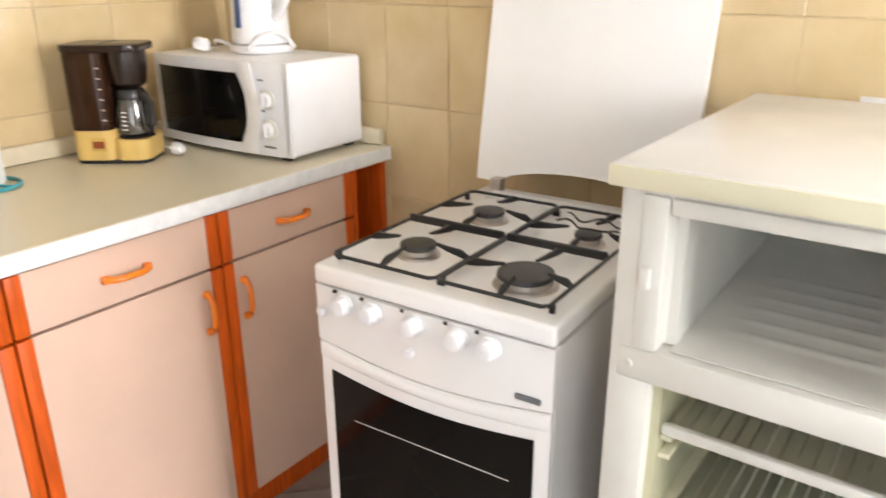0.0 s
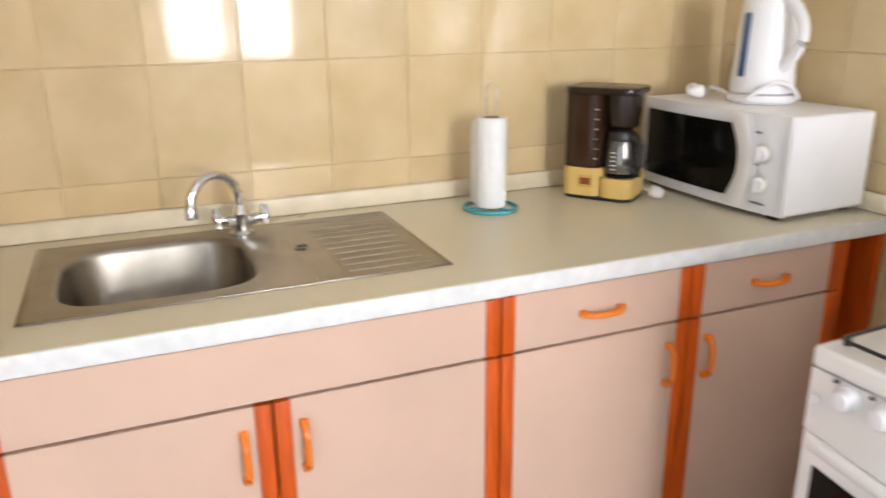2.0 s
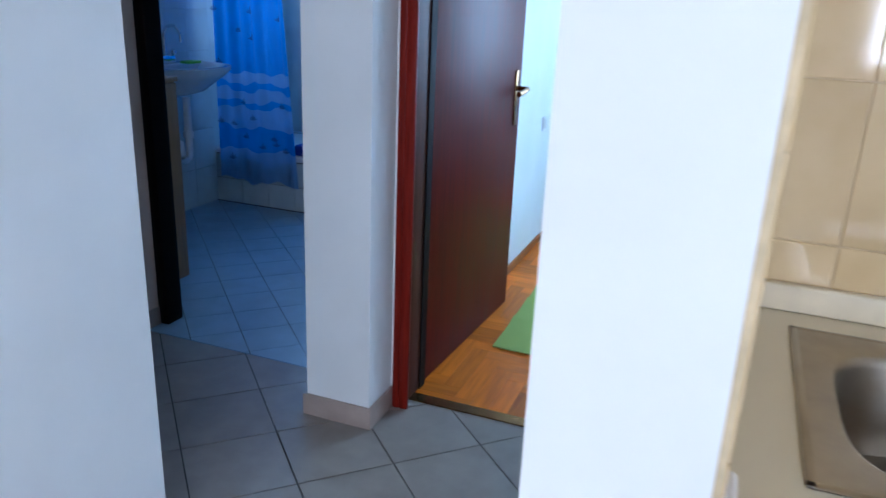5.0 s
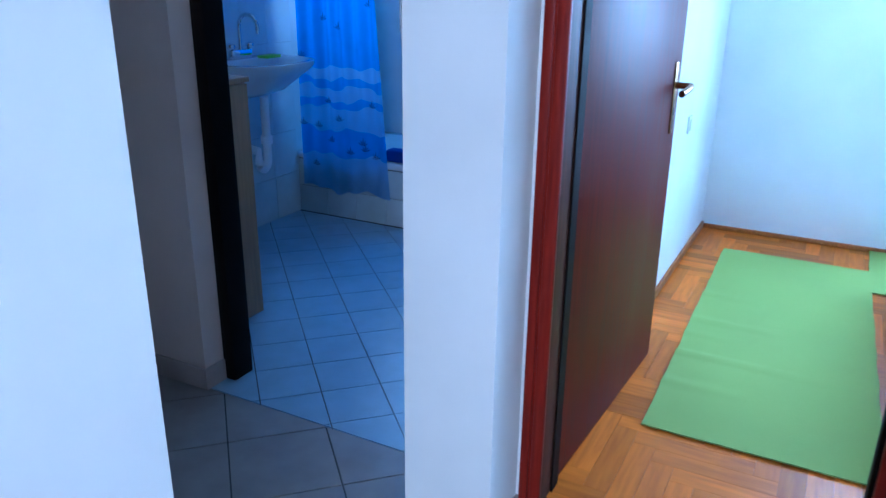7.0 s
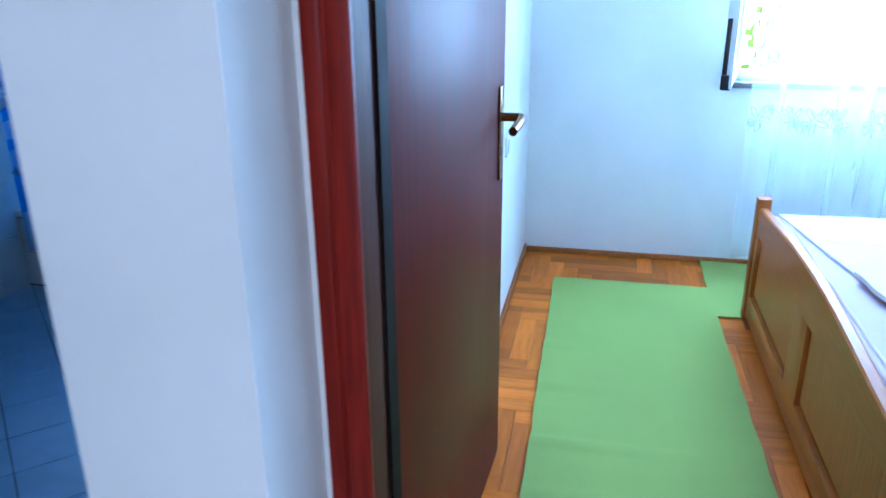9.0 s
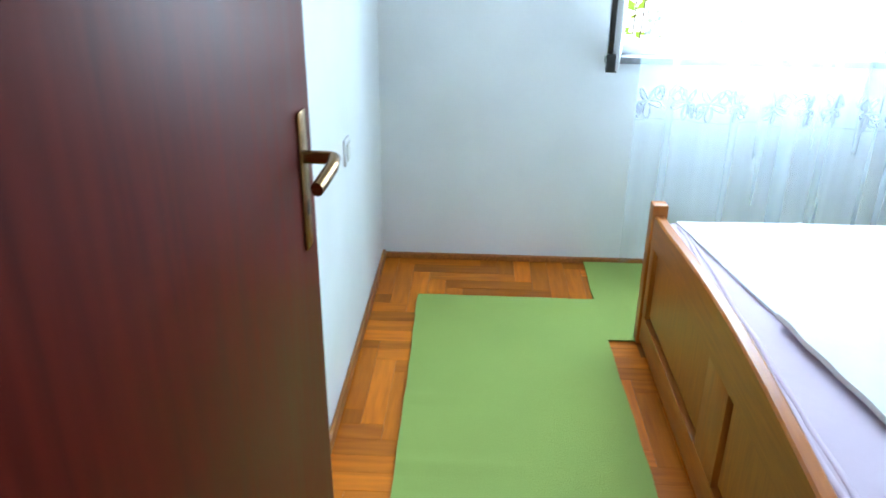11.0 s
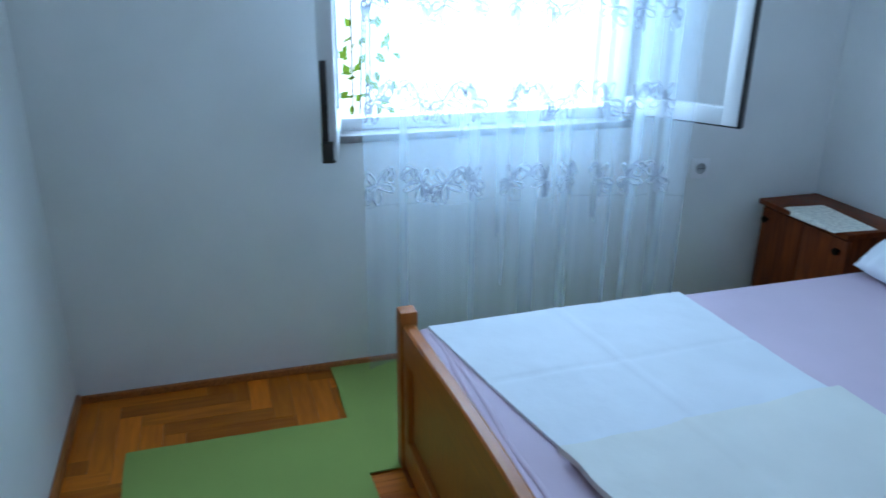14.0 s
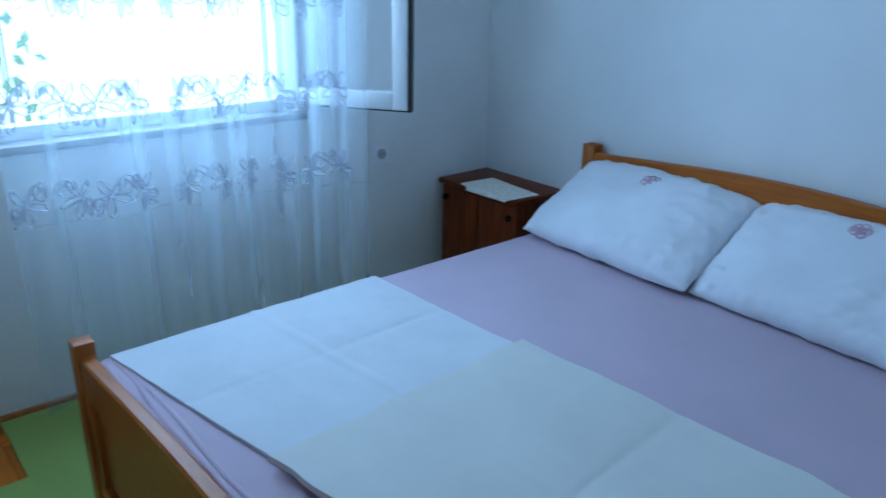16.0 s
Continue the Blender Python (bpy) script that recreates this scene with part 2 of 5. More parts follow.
def tube(points, r, n=10, bm=None, flat=1.0):
    """A round bar along points; flat squeezes it upright."""
    pts = [Vector(p) for p in points]
    made = bmesh.new()
    rings = []
    up = Vector((0, 0, 1))
    for i, p in enumerate(pts):
        d = (pts[min(i + 1, len(pts) - 1)] - pts[max(i - 1, 0)]).normalized()
        side = d.cross(up) if abs(d.z) < 0.95 else d.cross(Vector((1, 0, 0)))
        side.normalize()
        top = side.cross(d).normalized()
        rings.append([made.verts.new(p + side * (r * math.cos(2 * math.pi * k / n)) + top * (flat * r * math.sin(2 * math.pi * k / n))) for k in range(n)])
    for a, b in zip(rings, rings[1:]):
        for k in range(n):
            made.faces.new((a[k], a[(k + 1) % n], b[(k + 1) % n], b[k]))
    made.faces.new(rings[0][::-1])
    made.faces.new(rings[-1])
    bmesh.ops.recalc_face_normals(made, faces=made.faces)
    return joined(bm, made)


def arc(f, n=12):
    return [f(i / n) for i in range(n + 1)]


def prism(outline, z0, z1, r=0.0, bm=None):
    """An upright prism over a plan outline."""
    made = bmesh.new()
    lo = [made.verts.new((x, y, z0)) for x, y in outline]
    hi = [made.verts.new((x, y, z1)) for x, y in outline]
    made.faces.new(lo[::-1])
    made.faces.new(hi)
    for i in range(len(lo)):
        j = (i + 1) % len(lo)
        made.faces.new((lo[i], lo[j], hi[j], hi[i]))
    bmesh.ops.recalc_face_normals(made, faces=made.faces)
    if r:
        bmesh.ops.bevel(made, geom=[e for e in made.edges], offset=r, segments=2, profile=0.5, affect="EDGES")
    return joined(bm, made)


def sheet(f, nu, nv, thick=0.0):
    """A surface f(u, v) over the unit square, given thickness downwards or behind by thick."""
    bm = bmesh.new()
    g = [[bm.verts.new(f(i / nu, j / nv)) for j in range(nv + 1)] for i in range(nu + 1)]
    for i in range(nu):
        for j in range(nv):
            bm.faces.new((g[i][j], g[i + 1][j], g[i + 1][j + 1], g[i][j + 1]))
    bmesh.ops.recalc_face_normals(bm, faces=bm.faces)
    if thick:
        bmesh.ops.solidify(bm, geom=list(bm.faces), thickness=thick)
    return bm


def share(name, me, material, parent, loc, rot=(0, 0, 0)):
    """One more piece on a shared mesh, at a world place under its parent."""
    ob = new(name, me)
    ob.parent = parent
    ob.location = Vector(loc) - ORG[parent.name]
    ob.rotation_euler = rot
    ORG[ob.name] = Vector(loc)
    return ob


def mesh_of(name, bm, material, angle=35):
    me = bpy.data.meshes.new(name)
    bm.to_mesh(me)
    bm.free()
    smooth(me, angle)
    me.materials.append(material)
    return me

# ---- the large structure ----
H = 2.5


def wall(name, boxes, material=None, label="white painted plaster wall"):
    bm = None
    for b in boxes:
        bm = box(*b, bm=bm)
    return solid(name, bm, material or WALL, label, "wall", kind="structure")


# kitchen: west x -1.995, north y 1.55, east 2.6; hall wall y -1.70
wall_kitchen_west = wall("wall_kitchen_west", [(-2.15, -2.005, -0.46, 1.56, 0, H)])
wall_kitchen_north = wall("wall_kitchen_north", [(-2.15, 2.75, 1.56, 1.72, 0, H)])
wall_partition = wall("wall_partition", [(-2.15, -1.262, -0.635, -0.47, 0, H)], label="white painted partition end beside the worktop")
wall_kitchen_east = wall("wall_kitchen_east", [(2.6, 2.75, -1.7, 0.2, 0, H), (2.6, 2.75, 1.22, 1.56, 0, H), (2.6, 2.75, 0.2, 1.22, 0, 1.02), (2.6, 2.75, 0.2, 1.22, 2.2, H)])
wall_hall_south = wall("wall_hall_south", [(-1.935, 1.0, -1.85, -1.70, 0, H), (1.9, 2.75, -1.85, -1.70, 0, H), (1.0, 1.9, -1.85, -1.70, 2.1, H)])
wall_hall_corner = wall("wall_hall_corner", [(-1.935, -1.77, -3.6, -1.85, 0, H)])
wall_hall_end = wall("wall_hall_end", [(-2.95, -1.77, -3.75, -3.6, 0, H)])
wall_bath_door = wall("wall_bath_door", [(-3.12, -2.945, -3.95, -2.69, 0, H), (-3.12, -2.945, -2.69, -1.7325, 2.06, H), (-3.12, -2.945, -1.80, -1.7325, 0, 2.06)], WALL_WARM_SHADE, "white plaster wall tinted with warm shade beside the bathroom door")
wall_column = wall("wall_column", [(-5.95, -2.668, -1.732, -1.524, 0, H), (-2.86, -2.668, -1.524, -1.497, 0, H)], label="white painted projecting wall end")
wall_bedroom_door = wall("wall_bedroom_door", [(-3.09, -2.86, -0.66, 1.6, 0, H), (-3.09, -2.86, -1.524, -0.66, 2.08, H)])
wall_hall_north = wall("wall_hall_north", [(-2.86, -2.15, -0.64, -0.47, 0, H)])
wall_bedroom_west = wall("wall_bedroom_west", [(-5.95, -5.705, -1.524, -0.62, 0, H), (-5.95, -5.705, 0.47, 1.6, 0, H), (-5.95, -5.705, -0.62, 0.47, 0, 0.875), (-5.95, -5.705, -0.62, 0.47, 2.05, H)])
wall_bedroom_north = wall("wall_bedroom_north", [(-5.95, -2.86, 1.44, 1.6, 0, H)])
wall_bath_south = wall("wall_bath_south", [(-5.75, -2.945, -3.95, -3.74, 0, H)], BATH_WALL, "pale tiled bathroom wall")
wall_bath_west = wall("wall_bath_west", [(-5.75, -5.6, -3.74, -3.5, 0, H), (-5.75, -5.6, -2.7, -1.733, 0, H), (-5.75, -5.6, -3.5, -2.7, 0, 1.4), (-5.75, -5.6, -3.5, -2.7, 2.05, H)], BATH_WALL, "pale tiled bathroom wall")
wall_bath_north = wall("wall_bath_north", [(-5.6, -3.12, -1.745, -1.7335, 0, H)], BATH_WALL, "pale tiled bathroom wall")

floor = solid("floor", box(-2.95, 2.75, -3.75, 1.72, -0.1, -0.006), FLOOR_GROUT, "dark joints under grey floor tiles", "floor", kind="structure")
floor_bath = solid("floor_bath", box(-5.75, -2.951, -3.95, -1.745, -0.1, -0.006), FLOOR_GROUT, "dark joints under pale bathroom tiles", "floor", kind="structure")
floor_bedroom = solid("floor_bedroom", box(-5.95, -2.952, -1.6, 1.6, -0.1, -0.006), OAK_GAP, "dark joints under oak parquet", "floor", kind="structure")
ceiling = solid("ceiling", box(-5.95, 2.75, -3.95, 1.72, H + 0.002, H + 0.15), CEIL, "white painted ceiling", "ceiling", kind="structure")
ground = solid("ground", box(-400, 400, -400, 400, -3.2, -3.0), mat("pale_gravel", (0.50, 0.48, 0.43), 0.95, var=0.2, scale=0.3), "pale gravel ground below the windows", "ground", kind="structure")


def clip_poly(poly, x0, x1, y0, y1):
    """A convex plan polygon cut to a rectangle."""
    for axis, lim, keep_less in ((0, x0, False), (0, x1, True), (1, y0, False), (1, y1, True)):
        out = []
        for i, p in enumerate(poly):
            q = poly[(i + 1) % len(poly)]
            pin, qin = ((p[axis] <= lim) == keep_less or p[axis] == lim), ((q[axis] <= lim) == keep_less or q[axis] == lim)
            if pin:
                out.append(p)
            if pin != qin:
                s = (lim - p[axis]) / (q[axis] - p[axis])
                out.append((p[0] + s * (q[0] - p[0]), p[1] + s * (q[1] - p[1])))
        poly = out
        if len(poly) < 3:
            return []
    return poly

# ---- kitchen ----
CT = 0.913
FX = -1.352


def bow_handle(parent, x, y, z, upright, length=0.10):
    """An orange bow handle on a front that faces +x."""
    h = length / 2

    def at(u):
        s = (u - 0.5) * 2
        out = 0.006 + 0.020 * (1 - s ** 4)
        return (x + out, y, z + s * h) if upright else (x + out, y + s * h, z)
    bm = tube(arc(at, 14), 0.0068, 10, flat=1.0)
    for s in (-1, 1):
        bm = box(x - 0.001, x + 0.013, y - 0.008 + (0 if upright else s * h * 0.93), y + 0.008 + (0 if upright else s * h * 0.93), z - 0.008 + (s * h * 0.93 if upright else 0), z + 0.008 + (s * h * 0.93 if upright else 0), 0.003, bm=bm)
    return part("handle", bm, HANDLE_O, parent, "orange plastic bow handle")


def front(parent, name, y0, y1, z0, z1, left=True, right=True):
    """A laminate front with upright orange edging strips."""
    e = 0.030
    a, b = y0 + (e if left else 0), y1 - (e if right else 0)
    leaf = part(name, box(FX - 0.018, FX, a, b, z0, z1, 0.001, 1), LAMINATE, parent)
    for on, p, q in ((left, y0, a - 0.0008), (right, b + 0.0008, y1)):
        if on:
            bm = box(FX - 0.018, FX + 0.003, p, q, z0, z1, 0.002, 2)
            part("edge_strip", bm, ORANGE, leaf, "orange-stained wooden edging strip")
    return leaf


def base_unit(y0, y1, label, doors, drawer_handle=True, door_sides=(1,)):
    u = thing("base_cabinet", (FX - 1.995) / 2, (y0 + y1) / 2, 0, label, "cabinet", "kitchen base cabinets")
    g = 0.0025
    bm = box(-1.99, FX - 0.02, y0 + g, y0 + 0.018, 0.09, 0.872)
    bm = box(-1.99, FX - 0.02, y1 - 0.018, y1 - g, 0.09, 0.872, bm=bm)
    bm = box(-1.99, FX - 0.02, y0 + 0.018, y1 - 0.018, 0.09, 0.108, bm=bm)
    bm = box(-1.99, -1.98, y0 + 0.018, y1 - 0.018, 0.108, 0.872, bm=bm)
    part("body", bm, DARK, u)
    drawer = front(u, "drawer_front", y0 + g, y1 - g, 0.7435, 0.866)
    if drawer_handle:
        bow_handle(drawer, FX, (y0 + y1) / 2, 0.802, False)
    w = (y1 - y0) / doors
    for i in range(doors):
        a, b = y0 + i * w + g, y0 + (i + 1) * w - g
        leaf = front(u, "door", a, b, 0.092, 0.737)
        bow_handle(leaf, FX, (b - 0.052) if door_sides[i] > 0 else (a + 0.052), 0.641, True)
    return u


base_unit(-0.440, 0.476, "wide sink cabinet with pink-beige fronts and orange edging", 2, False, (1, -1))
base_unit(0.476, 0.949, "pink-beige base cabinet with drawer and orange edging", 1, True, (1,))
base_unit(0.949, 1.400, "pink-beige base cabinet beside the cooker with orange edging", 1, True, (-1,))
bm = box(-1.99, -1.385, -0.455, 1.50, 0.0, 0.088)
solid("plinth", bm, ORANGE, "orange-stained plinth under the base cabinets", "plinth", kind="structure")
# open niche between the last cabinet and the tiles
niche = thing("end_niche", -1.6, 1.46, 0.09, "narrow open orange-edged niche at the cabinet end", "cabinet")
part("back_panel", box(-1.60, -1.585, 1.405, 1.54, 0.09, 0.872), ORANGE, niche)
part("side_panel", box(-1.58, FX, 1.403, 1.418, 0.09, 0.872, 0.001, 1), ORANGE, niche, "orange-stained wooden side panel")
part("wall_panel", box(-1.58, FX, 1.522, 1.541, 0.09, 0.872, 0.001, 1), ORANGE, niche, "orange-stained wooden side panel")

# worktop with a cut-out for the sink bowl
SX0, SX1, SY0, SY1 = -1.906, -1.450, -0.373, 0.415
work = thing("worktop", -1.66, 0.5, 0.874, "long cream speckled kitchen worktop with pale edge", "worktop")
def ring_slab(x0, x1, y0, y1, hx0, hx1, hy0, hy1, z0, z1):
    """A slab with one rectangular hole."""
    m = bmesh.new()
    rows = []
    for z in (z0, z1):
        rows.append([[m.verts.new((x, y, z)) for x, y in ((x0, y0), (x1, y0), (x1, y1), (x0, y1))], [m.verts.new((x, y, z)) for x, y in ((hx0, hy0), (hx1, hy0), (hx1, hy1), (hx0, hy1))]])
    for k in range(4):
        j = (k + 1) % 4
        for outer, inner in rows:
            m.faces.new((outer[k], outer[j], inner[j], inner[k]))
        for q in (0, 1):
            m.faces.new((rows[0][q][k], rows[0][q][j], rows[1][q][j], rows[1][q][k]))
    bmesh.ops.recalc_face_normals(m, faces=m.faces)
    return m


bm = ring_slab(-1.992, -1.338, -0.461, 1.548, -1.90, -1.465, -0.36, 0.115, 0.8745, CT)
part("top", bm, COUNTER, work)
part("front_edge", box(-1.3378, -1.3335, -0.461, 1.548, 0.8745, CT - 0.0005, 0.002, 2), COUNTER_EDGE, work, "pale laminate worktop edge")
upstand = box(-1.9925, -1.970, -0.4595, 1.540, CT + 0.001, CT + 0.048, 0.006, 3)
upstand = box(-1.968, -1.352, 1.524, 1.543, CT + 0.001, CT + 0.048, 0.006, 3, bm=upstand)
solid("upstand", upstand, mat("cream_upstand", (0.76, 0.67, 0.49), 0.35, var=0.05, scale=14), "cream plastic upstand along the worktop's back", "trim", kind="structure")
part("end_cap", box(-1.405, -1.345, -0.459, -0.442, CT + 0.001, CT + 0.030, 0.006, 3), WHITE_PLASTIC, work, "small white plastic end cap")

# sink
sink = thing("sink", -1.68, 0.0, CT, "stainless steel sink with bowl and ribbed drainer", "sink")
BX, BY, BA, BB = -1.668, -0.137, 0.176, 0.186


def rounded(cx, cy, a, b, n=48, p=4.0):
    out = []
    for i in range(n):
        t = 2 * math.pi * i / n
        c, s = math.cos(t), math.sin(t)
        out.append((cx + a * math.copysign(abs(c) ** (2 / p), c), cy + b * math.copysign(abs(s) ** (2 / p), s)))
    return out


def rim_and_bowl():
    bm = bmesh.new()
    n = 64
    outer = []
    for i in range(n):
        t = 2 * math.pi * i / n
        c, s = math.cos(t), math.sin(t)
        k = 1 / max(abs(c) / 0.226, abs(s) / (0.236 if s < 0 else 0.279))
        outer.append((BX + k * c - 0.006, BY + k * s))
    rings = [[bm.verts.new((x, y, CT + 0.004)) for x, y in outer]]
    for grow, z, p in ((1.03, 0.0045, 4), (1.0, 0.002, 4), (0.975, -0.012, 4), (0.95, -0.11, 4), (0.86, -0.142, 4), (0.5, -0.150, 3), (0.12, -0.154, 2)):
        rings.append([bm.verts.new((x, y, CT + z)) for x, y in rounded(BX, BY, BA * grow, BB * grow, n, p)])
    for a, b in zip(rings, rings[1:]):
        for i in range(n):
            bm.faces.new((a[i], a[(i + 1) % n], b[(i + 1) % n], b[i]))
    bm.faces.new(rings[-1])
    bmesh.ops.recalc_face_normals(bm, faces=bm.faces)
    return bm


part("bowl", rim_and_bowl(), STEEL, sink, "deep rounded steel bowl", 50)
edge = box(SX0, SX1, SY0, SY0 + 0.012, CT, CT + 0.0045, 0.002)
edge = box(SX0, SX0 + 0.012, SY0, SY1, CT, CT + 0.0045, 0.002, bm=edge)
edge = box(SX1 - 0.012, SX1, SY0, SY1, CT, CT + 0.0045, 0.002, bm=edge)
edge = box(SX0, SX1, SY1 - 0.012, SY1, CT, CT + 0.0045, 0.002, bm=edge)
part("rim", edge, STEEL, sink)


def drain(u, v):
    x, y = SX0 + 0.008 + u * (SX1 - SX0 - 0.016), 0.142 + v * (SY1 - 0.008 - 0.142)
    z = CT + 0.0035
    if 0.18 < u < 0.93 and 0.24 < v < 0.93:
        z -= 0.0012
    return (x, y, z)


part("drainer", sheet(drain, 128, 40), STEEL, sink, "ribbed steel draining board", 60)
for i in range(9):
    rx = SX0 + 0.092 + i * 0.040
    ra, rb = 0.196 + 0.002 * i, 0.382
    part("rib", tube([(rx, ra, CT + 0.0005), (rx, ra + 0.012, CT + 0.0022), (rx, rb - 0.012, CT + 0.0022), (rx, rb, CT + 0.0005)], 0.0046, 10, flat=0.62), STEEL, sink)
part("back_rib", tube([(SX0 + 0.032, 0.165, CT + 0.002), (SX0 + 0.040, 0.395, CT + 0.002)], 0.006, 8, flat=0.7), STEEL, sink)
for dy in (0.028, 0.0):
    ov = box(-1.70 + dy * 0.9, -1.688 + dy * 0.9, 0.150 - dy * 0.3, 0.172 - dy * 0.3, CT + 0.0035, CT + 0.0052, 0.002)
    part("overflow", ov, BLACK, sink, "dark overflow slot")
part("plug_hole", lathe(BX, BY, [(0.026, CT - 0.153), (0.026, CT - 0.150), (0.018, CT - 0.1505)], 24), CHROME, sink)

tap = thing("kitchen_tap", -1.842, 0.055, CT + 0.004, "chrome kitchen mixer tap with two cross handles", "tap")
part("body", lathe(-1.842, 0.055, [(0.026, CT + 0.0035), (0.027, CT + 0.010), (0.020, CT + 0.016), (0.019, CT + 0.05), (0.022, CT + 0.055), (0.016, CT + 0.066), (0.011, CT + 0.075)], 28), CHROME, tap)


def spout(u):
    a = math.pi * min(1, max(0, (u - 0.28) / 0.62))
    r = 0.062
    cx, cy, cz = -1.842, 0.055, CT + 0.090
    way = Vector((0.45, -0.89))
    if u < 0.28:
        return (cx, cy, CT + 0.06 + (cz - CT - 0.06) * u / 0.28)
    d = r * (1 - math.cos(a))
    z = cz + r * math.sin(a) - (0.008 * (u - 0.9) / 0.1 if u > 0.9 else 0)
    return (cx + way.x * d, cy + way.y * d, z)


bm = tube(arc(spout, 30), 0.0105, 14)
e = spout(1.0)
bm = lathe(e[0], e[1], [(0.0125, e[2] - 0.016), (0.0128, e[2] + 0.006), (0.011, e[2] + 0.010)], 16, bm)
part("spout", bm, CHROME, tap)
for s in (-1, 1):
    stem = tube([(-1.842, 0.055 + s * 0.012, CT + 0.032), (-1.838, 0.055 + s * 0.036, CT + 0.041)], 0.013, 12)
    hx, hy, hz = -1.836, 0.055 + s * 0.048, CT + 0.046
    for k in range(4):
        an = k * math.pi / 2 + 0.5
        stem = tube([(hx, hy, hz), (hx + 0.024 * math.cos(an), hy + s * 0.006, hz + 0.024 * math.sin(an))], 0.0080, 8, stem)
    stem = tube([(hx, hy - s * 0.012, hz - 0.004), (hx, hy + s * 0.012, hz + 0.003)], 0.011, 12, stem)
    knob = part("cross_handle", stem, CHROME, tap)
    part("index", tube([(hx, hy + s * 0.0122, hz + 0.003), (hx, hy + s * 0.0145, hz + 0.0035)], 0.007, 10), RED_CLOTH if s < 0 else BLUE_GREY, knob)

solid("sponge_cloth", moved(sheet(lambda u, v: ((u - 0.5) * 0.060 + 0.006 * math.sin(9 * v), (v - 0.5) * 0.13, 0.011 + 0.006 * math.sin(7 * u + 5 * v) + 0.004 * math.sin(13 * v)), 12, 18, 0.010), pose(-1.752, -0.055, CT - 0.146)), RED_CLOTH, "crumpled red cleaning cloth in the sink bowl", "cloth")

# paper towel
PX, PY = -1.822, 0.682
roll = thing("paper_towel_holder", PX, PY, CT, "paper towel roll on a teal ring-shaped holder", "paper towel")


def ring(cx, cy, z, radius, r, n=48):
    """A closed round bar lying flat."""
    bm = bmesh.new()
    rows = []
    for i in range(n):
        a = 2 * math.pi * i / n
        rows.append([bm.verts.new((cx + (radius + r * math.cos(b)) * math.cos(a), cy + (radius + r * math.cos(b)) * math.sin(a), z + r * math.sin(b))) for b in [math.pi * k / 4 for k in range(8)]])
    for i in range(n):
        p, q = rows[i], rows[(i + 1) % n]
        for k in range(8):
            bm.faces.new((p[k], p[(k + 1) % 8], q[(k + 1) % 8], q[k]))
    bmesh.ops.recalc_face_normals(bm, faces=bm.faces)
    return bm


base = part("base_ring", ring(PX, PY, CT + 0.0048, 0.068, 0.0045), TEAL, roll, "open teal plastic base ring")
for k in range(3):
    a = 0.5 + k * 2 * math.pi / 3
    part("spoke", tube([(PX + 0.012 * math.cos(a), PY + 0.012 * math.sin(a), CT + 0.005), (PX + 0.066 * math.cos(a), PY + 0.066 * math.sin(a), CT + 0.005)], 0.0042, 8, flat=0.8), TEAL, base)
part("roll", lathe(PX, PY, [(0.0385, CT + 0.010), (0.0395, CT + 0.014), (0.039, CT + 0.232), (0.038, CT + 0.236), (0.021, CT + 0.236), (0.020, CT + 0.20)], 40), PAPER, roll, "white quilted paper towel roll")


def flap(u, v):
    a = radians(-128) - 0.35 * u
    r = 0.0395 + 0.020 * u ** 1.6
    return (PX + r * math.cos(a), PY + r * math.sin(a), CT + 0.012 + 0.22 * v - 0.012 * u * v)


part("loose_sheet", sheet(flap, 8, 12, 0.0008), PAPER, roll)
part("core", lathe(PX, PY, [(0.0205, CT + 0.2365), (0.0195, CT + 0.237), (0.017, CT + 0.21)], 24), mat("card", (0.24, 0.17, 0.11), 0.9), roll)
part("wire_loop", tube([(PX, PY - 0.014, CT + 0.21), (PX, PY - 0.014, CT + 0.305)] + arc(lambda u: (PX, PY - 0.014 * math.cos(math.pi * u), CT + 0.305 + 0.014 * math.sin(math.pi * u)), 8) + [(PX, PY + 0.014, CT + 0.30), (PX, PY + 0.014, CT + 0.21)], 0.0022, 8), CHROME, roll, "thin chrome wire loop")

# coffee maker
def rounded_plan(x0, x1, y0, y1, r, n=6):
    """A plan rectangle with round corners."""
    out = []
    for cx, cy, a0 in ((x1 - r, y1 - r, 0), (x0 + r, y1 - r, 90), (x0 + r, y0 + r, 180), (x1 - r, y0 + r, 270)):
        for k in range(n + 1):
            a = radians(a0 + 90 * k / n)
            out.append((cx + r * math.cos(a), cy + r * math.sin(a)))
    return out


cof = thing("coffee_maker", 0, 0, 0, "brown and mustard filter coffee maker on the worktop", "coffee maker")
body = part("base", prism(rounded_plan(-0.115, 0.020, -0.086, 0.086, 0.038), 0.010, 0.092), YELLOW_BASE, cof, "mustard yellow plastic base")
part("hotplate_base", prism(rounded_plan(0.012, 0.122, -0.086, 0.080, 0.036), 0.010, 0.066), YELLOW_BASE, cof, "mustard yellow hotplate base")
part("hotplate", lathe(0.066, -0.020, [(0.050, 0.0665), (0.051, 0.069), (0.046, 0.071)], 28), BLACK, cof, "black hotplate")
part("foot", prism(rounded_plan(-0.112, 0.119, -0.083, 0.083, 0.036), 0.0, 0.0095), BLACK, cof)
part("tank", prism(rounded_plan(-0.113, 0.014, -0.084, 0.084, 0.032), 0.093, 0.300), BROWN_SMOKE, cof, "smoked brown plastic water tank")
part("tank_water_pipe", tube([(-0.050, 0.02, 0.094), (-0.050, 0.02, 0.29)], 0.012, 10), BLACK, cof)
part("tank_column", box(-0.022, 0.010, -0.030, 0.050, 0.094, 0.298, 0.006), BLACK, cof)
